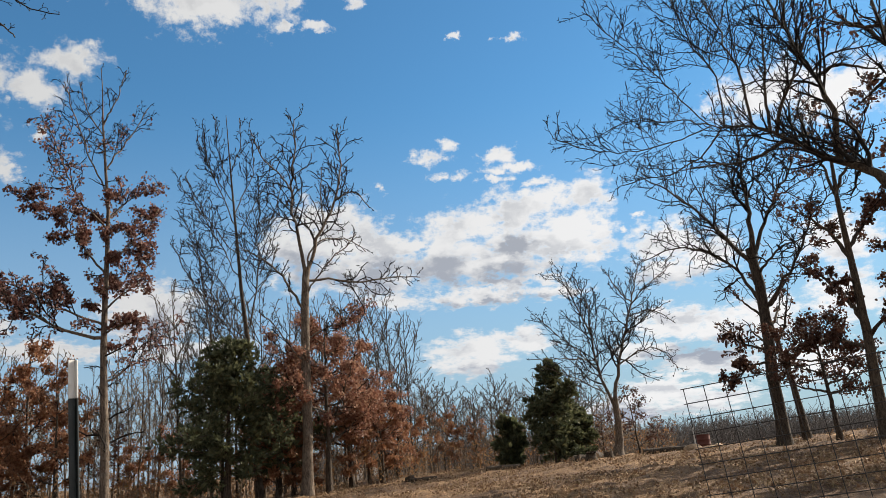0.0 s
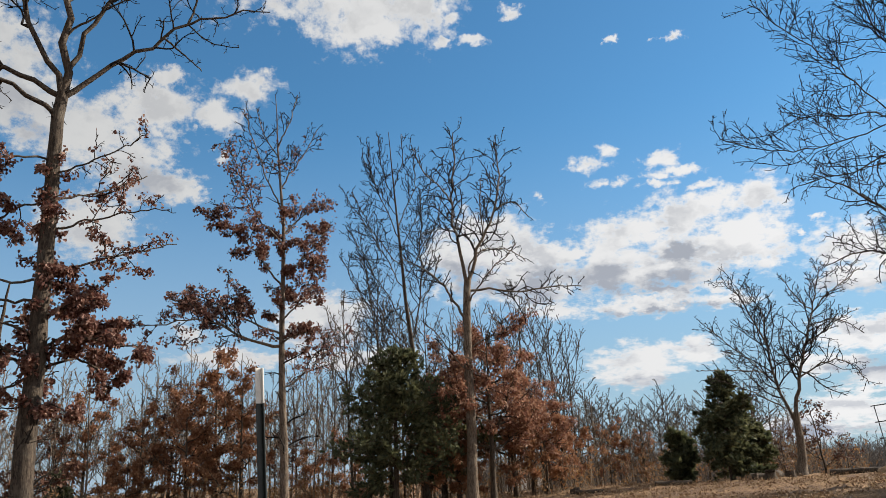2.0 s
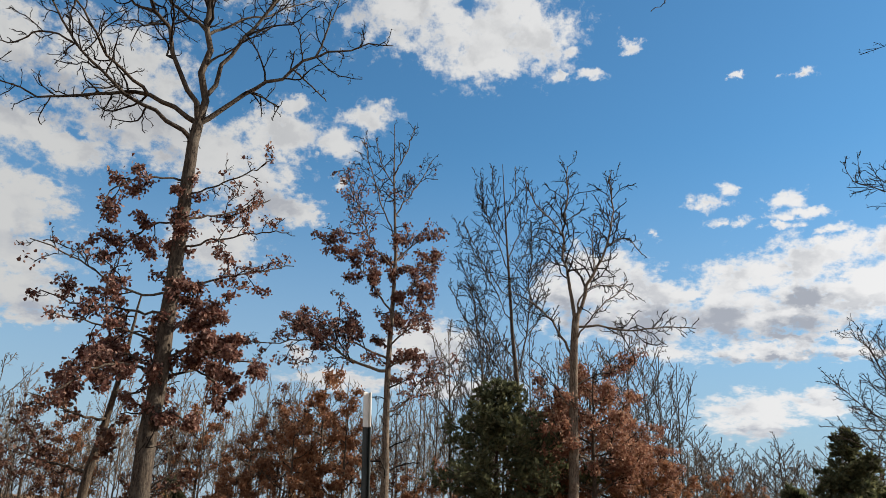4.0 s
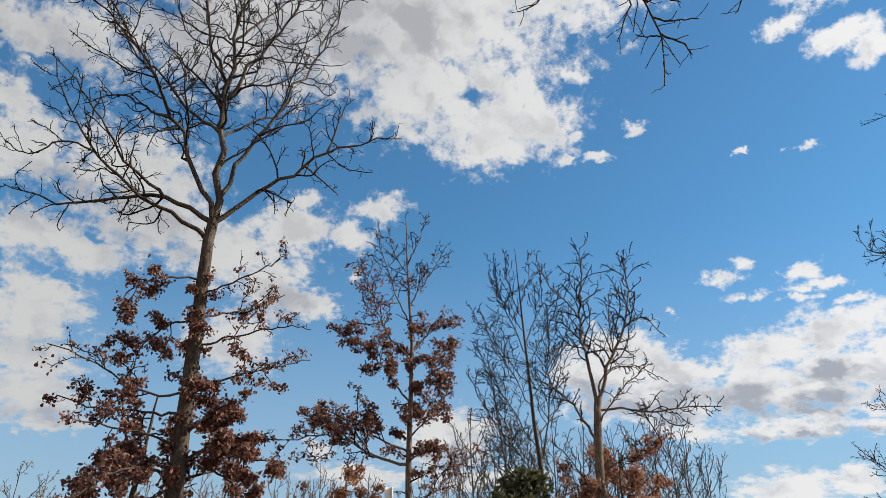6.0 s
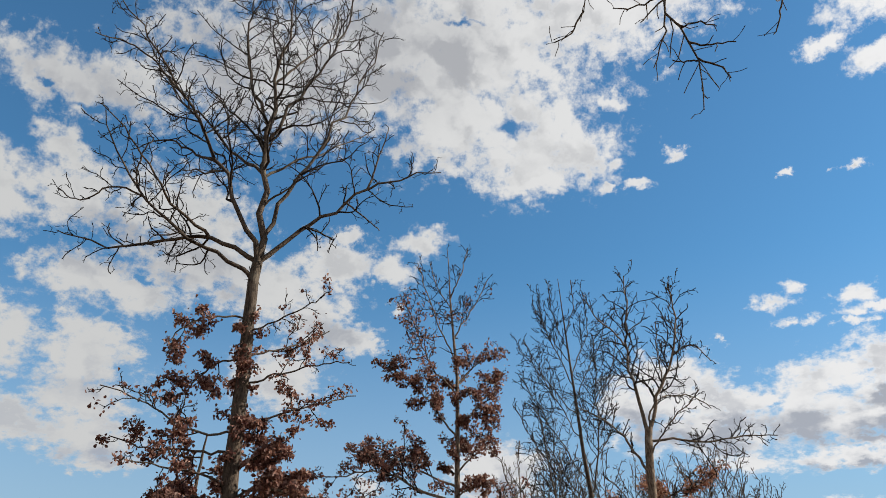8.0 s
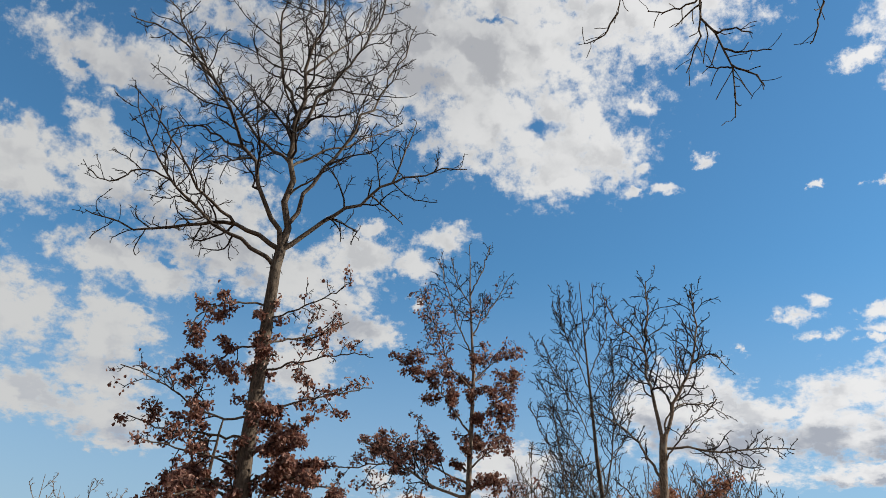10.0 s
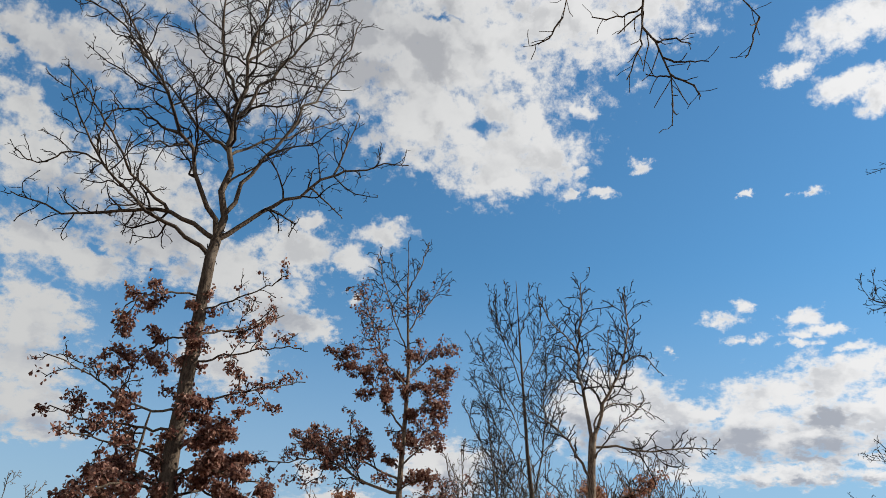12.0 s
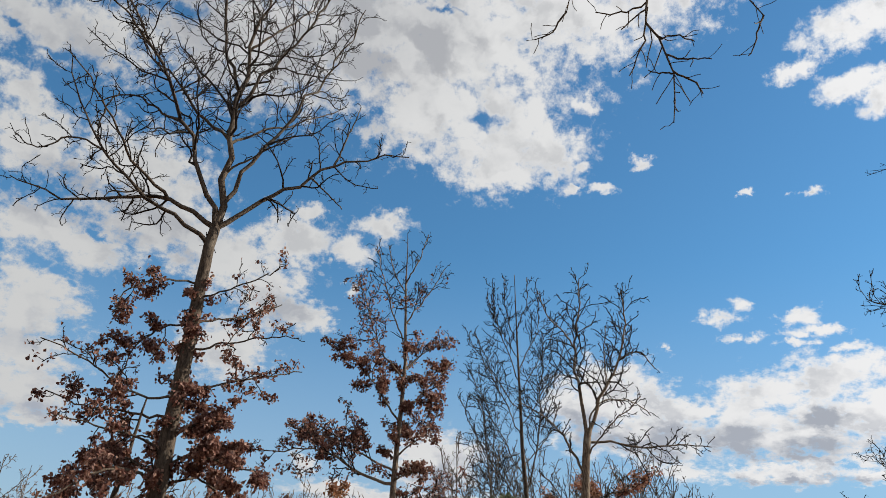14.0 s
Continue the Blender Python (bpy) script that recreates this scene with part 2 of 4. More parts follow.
def foliage(name, tones, rough=0.6, through=0.4):
    """Leaves: a tone for each leaf, some light passing through."""
    m, g, s, p = surface(name)
    each = g.node("ShaderNodeNewGeometry").outputs["Random Per Island"]
    ramp = g.node("ShaderNodeValToRGB")
    g.put(ramp.inputs[0], each)
    while len(ramp.color_ramp.elements) < len(tones):
        ramp.color_ramp.elements.new(0.5)
    for n, (e, tone) in enumerate(zip(ramp.color_ramp.elements, tones)):
        e.position, e.color = n / (len(tones) - 1), (*tone, 1)
    mottle = g.noise(p, 30.0, 3, 0.6)
    tone = g.mix(g.step(mottle, 0.35, 0.7), ramp.outputs[0], g.mix(1.0, ramp.outputs[0], (0.62, 0.58, 0.55, 1), "MULTIPLY"))
    g.put(s.inputs["Base Color"], tone)
    s.inputs["Roughness"].default_value = rough
    s.inputs["Specular IOR Level"].default_value = 0.3
    if through:
        thin = g.node("ShaderNodeBsdfTranslucent")
        g.put(thin.inputs[0], tone)
        both = g.node("ShaderNodeMixShader")
        both.inputs[0].default_value = through
        g.put(both.inputs[1], s.outputs[0])
        g.put(both.inputs[2], thin.outputs[0])
        g.put(g.tree.nodes["Material Output"].inputs["Surface"], both.outputs[0])
    return m


BARK_OAK = bark("bark_oak", (0.026, 0.02, 0.016), (0.105, 0.083, 0.064), (0.15, 0.132, 0.108))
BARK_GREY = bark("bark_grey", (0.05, 0.038, 0.029), (0.19, 0.148, 0.113), (0.25, 0.225, 0.19))
BARK_DARK = bark("bark_dark", (0.027, 0.02, 0.015), (0.105, 0.08, 0.058), (0.14, 0.12, 0.095))
# near-black: the twigs' silhouette against the sky is put into the colour
TWIG = bark("twig_bark", (0.011, 0.009, 0.008), (0.028, 0.022, 0.018), (0.04, 0.033, 0.028))
TWIG_GREY = bark("twig_grey", (0.04, 0.032, 0.026), (0.11, 0.09, 0.072), (0.13, 0.112, 0.094))
# paler copy: sunlight on the twigs of the wood is put into the colour
TWIG_PALE = bark("twig_pale", (0.10, 0.076, 0.053), (0.23, 0.178, 0.128), (0.24, 0.2, 0.16))
LEAF_RUSSET = foliage("leaf_russet", [(0.075, 0.032, 0.028), (0.17, 0.075, 0.058), (0.28, 0.15, 0.112), (0.105, 0.042, 0.036), (0.42, 0.275, 0.215)])
LEAF_RED = foliage("leaf_red", [(0.15, 0.062, 0.042), (0.27, 0.118, 0.072), (0.40, 0.22, 0.14), (0.19, 0.074, 0.05), (0.50, 0.32, 0.21)])
LEAF_ORANGE = foliage("leaf_orange", [(0.17, 0.072, 0.04), (0.34, 0.16, 0.082), (0.25, 0.11, 0.058), (0.46, 0.27, 0.155)])
# bark of the far trees, greyed: haze of distance put into the colour
BARK_HAZY = bark("bark_far_haze", (0.075, 0.066, 0.062), (0.13, 0.117, 0.11), (0.16, 0.147, 0.14))
LEAF_BUFF = foliage("leaf_buff", [(0.18, 0.10, 0.045), (0.32, 0.17, 0.07), (0.24, 0.12, 0.05), (0.38, 0.22, 0.10)])
LEAF_LITTER = foliage("leaf_litter", [(0.15, 0.085, 0.05), (0.32, 0.205, 0.12), (0.21, 0.125, 0.072), (0.46, 0.33, 0.205)], 0.8, 0.1)
LEAF_BROWN = foliage("leaf_brown", [(0.06, 0.028, 0.02), (0.12, 0.058, 0.036), (0.09, 0.038, 0.026), (0.17, 0.095, 0.058)], 0.6, 0.22)
CEDAR = foliage("cedar_foliage", [(0.05, 0.062, 0.034), (0.10, 0.115, 0.058), (0.17, 0.17, 0.085), (0.075, 0.086, 0.048)], 0.7, 0.4)
STRAW = foliage("straw", [(0.22, 0.15, 0.07), (0.36, 0.26, 0.13), (0.28, 0.19, 0.09), (0.44, 0.33, 0.19)], 0.8, 0.15)


def make_ground():
    m, g, s, p = surface("dry_grass")
    clumps = g.noise(p, 3.2, 8, 0.72)
    patch = g.noise(p, 0.22, 6, 0.62)
    blades = g.noise(g.vec("MULTIPLY", p, (1, 2.2, 1)), 11.0, 6, 0.75)
    tone = g.mix(g.step(blades, 0.36, 0.64), (0.045, 0.026, 0.016, 1), (0.46, 0.285, 0.145, 1))
    tone = g.mix(g.step(clumps, 0.42, 0.56, 0.0, 0.75), tone, (0.13, 0.078, 0.046, 1))
    tone = g.mix(g.step(patch, 0.44, 0.56, 0.0, 0.7), tone, (0.08, 0.047, 0.029, 1))
    g.put(s.inputs["Base Color"], tone)
    s.inputs["Roughness"].default_value = 0.95
    s.inputs["Specular IOR Level"].default_value = 0.15
    bump(g, s, g.math("ADD", clumps, g.math("MULTIPLY", blades, 0.4)), 1.0, 0.12)
    return m


def painted(name, tone, worn, rough, metal=0.0):
    m, g, s, p = surface(name)
    dirt = g.noise(p, 14.0, 5, 0.62)
    fleck = g.noise(p, 70.0, 4, 0.6)
    g.put(s.inputs["Base Color"], g.mix(g.math("MAXIMUM", g.step(dirt, 0.55, 0.75), g.step(fleck, 0.62, 0.72)), (*tone, 1), (*worn, 1)))
    g.put(s.inputs["Roughness"], g.step(dirt, 0.3, 0.7, rough - 0.1, rough + 0.12))
    s.inputs["Metallic"].default_value = metal
    bump(g, s, fleck, 0.25, 0.002)
    return m


GROUND = make_ground()
POST_DARK = painted("post_paint", (0.008, 0.012, 0.011), (0.03, 0.03, 0.027), 0.5)
POST_WHITE = painted("post_tip_paint", (0.62, 0.60, 0.56), (0.42, 0.40, 0.36), 0.5)
WIRE = painted("wire_metal", (0.035, 0.032, 0.03), (0.06, 0.035, 0.022), 0.65, 0.3)
WIRE_BRIGHT = painted("wire_clip", (0.55, 0.55, 0.53), (0.3, 0.28, 0.25), 0.4, 0.8)
RUST = painted("rusty_steel", (0.10, 0.03, 0.02), (0.055, 0.022, 0.017), 0.8)
CUT_WOOD = painted("cut_wood", (0.36, 0.25, 0.15), (0.22, 0.14, 0.085), 0.85)
WHITE_SHEET = painted("white_siding", (0.75, 0.74, 0.71), (0.6, 0.58, 0.54), 0.55)

# ---------------------------------------------------------------- building helpers
rng = np.random.default_rng(11)


def land(x, y):
    """The height of the ground: a field that tilts up to the east and north, and falls away behind the trees."""
    r = np.hypot(x, y)
    s = np.clip((r - 37.0) / 150.0, 0, 1)
    s = s * s * (3 - 2 * s)
    q = np.clip(0.5 - 6.0 * x / np.maximum(r, 1.0), 0, 1)
    crest = 33.0 + 14.0 * q
    k = np.minimum(1.0, crest / np.maximum(r, 1.0))
    near = k * (0.047 * np.clip(x, -60, 60) + 0.021 * np.clip(y, -60, 80)) - (1 - q) * 0.012 * np.clip(r - crest, 0, 60)
    swell = 0.06 * np.sin(0.21 * x + 0.4) * np.sin(0.17 * y + 1.1) * np.clip(r / 25.0 - 0.4, 0, 1)
    return (near + swell) * (1 - s) - 5.0 * s


def spot(az, d):
    """A point of the ground at an azimuth (degrees to the left of +y) and a distance."""
    x, y = -d * math.sin(radians(az)), d * math.cos(radians(az))
    return Vector((x, y, float(land(x, y))))


def rooted(az, d):
    """Where a tree's foot sits, a hand's width in the ground."""
    x, y = -d * math.sin(radians(az)), d * math.cos(radians(az))
    return Vector((x, y, 0.045 * x + 0.02 * y))


def mesh_of(name, verts, faces, smooth=True):
    me = bpy.data.meshes.new(name)
    me.from_pydata(np.asarray(verts).tolist(), [], [list(f) for f in faces] if not isinstance(faces, np.ndarray) else faces.tolist())
    if smooth:
        me.polygons.foreach_set("use_smooth", [True] * len(me.polygons))
    me.update()
    return me


def piece(name, me, material, parent, label=""):
    ob = new(name, me)
    if not me.materials:
        me.materials.append(material)
    ob.parent = parent
    return tagged(ob, label)


def part(name, bm, material, parent, label="", smooth=False):
    me = bpy.data.meshes.new(name)
    bm.to_mesh(me)
    bm.free()
    if smooth:
        me.polygons.foreach_set("use_smooth", [True] * len(me.polygons))
    return piece(name, me, material, parent, label)


def thing(name, at, turn, label, category, group="", kind=""):
    ob = new(name)
    ob.matrix_world = pose(*at, 0, 0, turn)
    ob.empty_display_size = 0.3
    return tagged(ob, label, category, group, kind)


def box(bm, size, at, turn=None, bevel=0.0):
    made = bmesh.ops.create_cube(bm, size=1.0)["verts"]
    bmesh.ops.scale(bm, vec=size, verts=made)
    if bevel:
        edges = list({e for v in made for e in v.link_edges})
        made = list({v for f in bmesh.ops.bevel(bm, geom=edges, offset=bevel, segments=1, affect="EDGES")["faces"] for v in f.verts} | {v for v in made if v.is_valid})
    if turn is not None:
        bmesh.ops.rotate(bm, cent=(0, 0, 0), matrix=turn.to_3x3(), verts=made)
    bmesh.ops.translate(bm, vec=at, verts=made)


def unit(v):
    return v / np.maximum(np.linalg.norm(v, axis=-1, keepdims=True), 1e-9)


def tubes(P, R, sides):
    """Vertices and quads of tapering tubes along B lines of n points: P (B, n, 3), R (B, n)."""
    B, n, _ = P.shape
    T = unit(np.gradient(P, axis=1))
    ref = np.where(np.abs(T[:, :1, 2:]) > 0.8, np.array([1.0, 0.1, 0.0]), np.array([0.05, 0.1, 1.0]))
    N = unit(np.cross(T, np.broadcast_to(ref, T.shape)))
    W = np.cross(T, N)
    a = np.arange(sides) * 2 * np.pi / sides
    ring = np.cos(a)[None, None, :, None] * N[:, :, None] + np.sin(a)[None, None, :, None] * W[:, :, None]
    V = P[:, :, None] + ring * R[:, :, None, None]
    k = np.arange(sides)
    base = (np.arange(B)[:, None, None] * n + np.arange(n - 1)[None, :, None]) * sides
    F = np.stack([base + k, base + (k + 1) % sides, base + sides + (k + 1) % sides, base + sides + k], -1)
    return V.reshape(-1, 3), F.reshape(-1, 4)


def joined(parts):
    verts, faces, at = [], [], 0
    for v, f in parts:
        if len(v):
            verts.append(v)
            faces.append(f + at)
            at += len(v)
    return np.concatenate(verts), np.concatenate(faces)


def along(P, f):
    """Points and directions at the fractions f of the lines P, one each."""
    n = P.shape[1]
    s = np.clip(f, 0, 0.9999) * (n - 1)
    i = s.astype(int)
    w = (s - i)[:, None]
    b = np.arange(len(P))
    a, c = P[b, i], P[b, i + 1]
    return a + (c - a) * w, unit(c - a), i, w[:, 0]


def grow(P, R, per_metre, ratio, spread, lift, points, tip, first=0.15, jitter=0.16, most=40, thin=0.6, reach=1.0):
    """Side branches on the lines P: returns their lines and radii."""
    L = np.linalg.norm(np.diff(P, axis=1), axis=-1).sum(1)
    count = np.clip(np.round(L * per_metre * rng.uniform(0.8, 1.2, len(L))), 1, most).astype(int)
    own = np.repeat(np.arange(len(P)), count)
    order = np.concatenate([np.arange(c) for c in count])
    f = first + (1 - first) * (order + rng.uniform(0.1, 0.9, len(own))) / count[own]
    at, T, i, w = along(P[own], f)
    r_here = R[own, i] * (1 - w) + R[own, np.minimum(i + 1, P.shape[1] - 1)] * w
    any_way = np.where(np.abs(T[:, 2:]) > 0.85, np.array([1.0, 0.2, 0.0]), np.array([0.0, 0.0, 1.0]))
    N = unit(np.cross(T, any_way))
    W = np.cross(T, N)
    turn = order * 2.4 + rng.uniform(0, 0.9, len(own)) + own * 1.7
    tilt = np.radians(spread) * rng.uniform(0.7, 1.3, len(own))
    d = T * np.cos(tilt)[:, None] + (N * np.cos(turn)[:, None] + W * np.sin(turn)[:, None]) * np.sin(tilt)[:, None]
    d[:, 2] += lift
    d = unit(d)
    length = np.maximum(L[own] * ratio * (1.12 - 0.78 * f) * rng.uniform(0.55, 1.25, len(own)), 0.12) * reach
    Q = np.empty((len(own), points, 3))
    Q[:, 0] = at
    for k in range(1, points):
        d = unit(d + rng.normal(0, jitter, d.shape) + np.array([0, 0, lift * 0.35]))
        Q[:, k] = Q[:, k - 1] + d * (length / (points - 1))[:, None]
    r0 = np.maximum(np.minimum(r_here * thin, 0.024 * length + tip * 0.8), tip * 0.8)
    s = np.linspace(0, 1, points)[None]
    return Q, r0[:, None] + (np.minimum(tip, r0) - r0)[:, None] * s ** 0.9


def leaves(P, count, size, spread=0.05, droop=0.7, bunch=2):
    """Lobed, folded leaves hanging in bunches along the lines P, count of them in all."""
    if count < 1 or not len(P):
        return np.zeros((0, 3)), np.zeros((0, 4), int)
    share = rng.gamma(1.6, 1.0, len(P)) + 1e-6
    knots = max(1, count // bunch)
    own = rng.choice(len(P), knots, p=share / share.sum())
    knot, _, _, _ = along(P[own], rng.uniform(0.1, 1.0, knots))
    pick = rng.integers(0, knots, count)
    at = knot[pick] + rng.normal(0, spread, (count, 3)) * np.array([1, 1, 0.8])
    d = unit(rng.normal(0, 1, at.shape) + np.array([0, 0, -droop]))
    side = unit(np.cross(d, rng.normal(0, 1, at.shape)))
    up = np.cross(d, side)
    ln = size * rng.uniform(0.6, 1.3, count)[:, None]
    wd = ln * rng.uniform(0.26, 0.40, count)[:, None]
    curl = ln * rng.uniform(0.05, 0.3, count)[:, None]
    V = np.stack([at, at + d * ln * 0.35 + side * wd * 0.8 + up * curl * 0.6, at + d * ln * 0.72 + side * wd + up * curl,
                  at + d * ln, at + d * ln * 0.70 - side * wd + up * curl, at + d * ln * 0.33 - side * wd * 0.75 + up * curl * 0.6], 1)
    b = np.arange(count)[:, None] * 6
    F = np.concatenate([b + np.array([[0, 1, 2, 3]]), b + np.array([[0, 3, 4, 5]])])
    return V.reshape(-1, 3), F


def limb(key, start, heading, length, pitches, radius, leaf=0.0):
    return dict(key=key, start=start, heading=heading, length=length, pitches=pitches, radius=radius, leaf=leaf)


def limb_line(begin, spec, points=17, crook=0.016):
    """A limb's line from its heading, its length and its pitch from root to tip, with crooks that leave its course as it is."""
    p = np.array(spec["pitches"], float)
    s = (np.arange(points - 1) + 0.5) / (points - 1)
    pitch = np.radians(np.interp(s, (np.arange(len(p)) + 0.5) / len(p), p))
    head = np.radians(spec["heading"])
    step = spec["length"] / (points - 1)
    d = np.stack([np.cos(pitch) * np.cos(head), np.cos(pitch) * np.sin(head), np.sin(pitch)], -1) * step
    line = np.concatenate([begin[None], begin + np.cumsum(d, 0)])
    bend = np.cumsum(rng.normal(0, 1.0, (points, 3)), 0)
    bend -= np.linspace(0, 1, points)[:, None] * bend[-1] + (1 - np.linspace(0, 1, points)[:, None]) * bend[0]
    kink = rng.normal(0, 0.45, (points, 3)) * (np.arange(points) > 0)[:, None]
    return line + (bend * 0.55 + kink) * crook * spec["length"] ** 0.8


def trunk_line(shape, points=22, wobble=0.012):
    """A trunk's line from (offset, height) pairs."""
    u, h = np.array(shape, float).T
    z = np.linspace(h[0], h[-1], points)
    walk_x = np.cumsum(rng.normal(0, wobble, points))
    walk_y = np.cumsum(rng.normal(0, wobble * 1.6, points))
    walk_x -= np.linspace(walk_x[0], walk_x[-1], points)
    return np.stack([np.interp(z, h, u) + walk_x, walk_y - walk_y[0], z], -1)


def flare(z, r, top, top_r, h):
    """Radius up a trunk, with a root flare."""
    s = np.clip(z / h, 0, 1)
    return r * (1 - s) + top_r * s + r * 0.45 * np.exp(-np.maximum(z, 0) / 0.35)


def tree(name, at, turn, shape, radius, top_radius, limbs, tip, label, bark_m, twig_m, leaf_m=None, leaf_count=0, leaf_size=0.11,
         dense=(2.8, 4.6, 8.5), ratios=(0.40, 0.42, 0.42), spreads=(54, 54, 52), lifts=(0.16, 0.10, 0.05), leaf_spread=0.06, reach=1.0, limb_scale=1.0, trunk_leaf=(0.0, 99.0),
         trunk_twigs=0.0, category="tree", group="", jitter=0.27, leafy_gain=1.0):
    """A tree: a trunk, its main limbs, a mesh of its finer branches, and the leaves it still holds."""
    root = thing(name, at, turn, label, category, group)
    T = trunk_line(shape)
    TR = flare(T[:, 2], radius, 0, top_radius, shape[-1][1])
    piece("trunk", mesh_of("trunk", *tubes(T[None], TR[None], 12)), bark_m, root)
    lines, radii = {}, {}
    twigs, leafy = [], []
    for spec in limbs:
        begin = spec["start"]
        if isinstance(begin, tuple):
            P, r_max = lines[begin[0]], radii[begin[0]]
            k = begin[1] * (len(P) - 1)
            i = min(int(k), len(P) - 2)
            at0, r_at = P[i] + (P[i + 1] - P[i]) * (k - i), r_max[i]
        else:
            at0 = np.array([np.interp(begin, T[:, 2], T[:, n]) for n in range(3)])
            r_at = np.interp(begin, T[:, 2], TR)
        P = limb_line(at0, spec)
        r0 = min(spec["radius"] * limb_scale, r_at * 0.95)
        s = np.linspace(0, 1, len(P))
        R = r0 + (tip * 1.3 - r0) * s ** 0.75
        lines[spec["key"]], radii[spec["key"]] = P, R
        piece("limb", mesh_of("limb", *tubes(P[None], R[None], 8)), bark_m, root)
        gain = leafy_gain if spec["leaf"] > 0 else 1.0
        B1, R1 = grow(P[None], R[None], dense[0] * gain, min(0.5, ratios[0] * gain), spreads[0], lifts[0], 8, tip * 1.15, 0.22, jitter, reach=reach)
        B2, R2 = grow(B1, R1, dense[1], ratios[1], spreads[1], lifts[1], 6, tip, 0.15, jitter)
        B3, R3 = grow(B2, R2, dense[2], ratios[2], spreads[2], lifts[2], 4, tip * 0.75, 0.15, jitter)
        twigs += [tubes(B1, R1, 5), tubes(B2, R2, 4), tubes(B3, R3, 3)]
        if spec["leaf"] > 0:
            leafy.append((B3, B2, spec["leaf"] * spec["length"]))
    if trunk_twigs:
        B1, R1 = grow(T[None], TR[None], trunk_twigs, 0.075, 66, 0.12, 6, tip, 0.12, jitter, most=200)
        B2, R2 = grow(B1, R1, 4.0, 0.5, 46, 0.1, 4, tip * 0.8, 0.1, jitter)
        twigs += [tubes(B1, R1, 4), tubes(B2, R2, 3)]
        if leaf_count:
            low, high = trunk_leaf
            leafy.append((B2[(B2[:, 0, 2] > low) & (B2[:, 0, 2] < high)], B1[(B1[:, 0, 2] > low) & (B1[:, 0, 2] < high)], trunk_twigs * 2.2))
    ob = piece("crown", mesh_of("crown", *joined(twigs)), twig_m, root)
    tagged(ob, kind="stuff")
    if leaf_m and leafy:
        total = sum(w for _, _, w in leafy)
        made = []
        for B3, B2, w in leafy:
            n = int(leaf_count * w / total)
            made += [leaves(B3, n * 2 // 3, leaf_size, leaf_spread), leaves(B2, n // 3, leaf_size, leaf_spread * 1.3)]
        ob = piece("foliage", mesh_of("foliage", *joined(made), smooth=False), leaf_m, root, "dry russet leaves still on the twigs")
        tagged(ob, kind="stuff")
    return root


def crown_limbs(height, first, count, length, pitch, radius, leaf=0.0, narrow=0.6):
    """Evenly spread limbs for the trees of the wood."""
    made = []
    for n in range(count):
        f = (n + rng.uniform(0, 0.8)) / count
        made.append(limb(str(n), height * (first + (0.95 - first) * f), (n * 137.5 + rng.uniform(-25, 25)) % 360,
                         length * (1.05 - narrow * f) * rng.uniform(0.75, 1.2),
                         (pitch + rng.uniform(-12, 8), pitch + 8 + rng.uniform(-10, 12), pitch + 16), radius * (1.1 - 0.6 * f), leaf))
    return made

# ---------------------------------------------------------------- ground
def build_ground():
    """One sheet, fine near the camera and coarse out to the horizon."""
    radii = np.concatenate([[0.0], np.geomspace(1.5, 90, 110), np.geomspace(100, 3200, 26)])
    turns = np.linspace(0, 2 * np.pi, 361)[:-1]
    verts = [(0.0, 0.0, float(land(0.0, 0.0)))]
    for r in radii[1:]:
        x, y = r * np.sin(turns), r * np.cos(turns)
        rough = rng.normal(0, min(0.06, 0.004 + r * 0.002) if r < 90 else 0.3, len(turns))
        verts += list(zip(x, y, land(x, y) + rough))
    n = len(turns)
    faces = [(0, 1 + (k + 1) % n, 1 + k) for k in range(n)]
    for i in range(len(radii) - 2):
        a, b = 1 + i * n, 1 + (i + 1) * n
        faces += [(a + k, a + (k + 1) % n, b + (k + 1) % n, b + k) for k in range(n)]
    ob = new("ground", mesh_of("ground", np.array(verts), faces))
    ob.data.materials.append(GROUND)
    tagged(ob, "dry straw-coloured autumn field with bare patches", "ground", kind="structure")


build_ground()

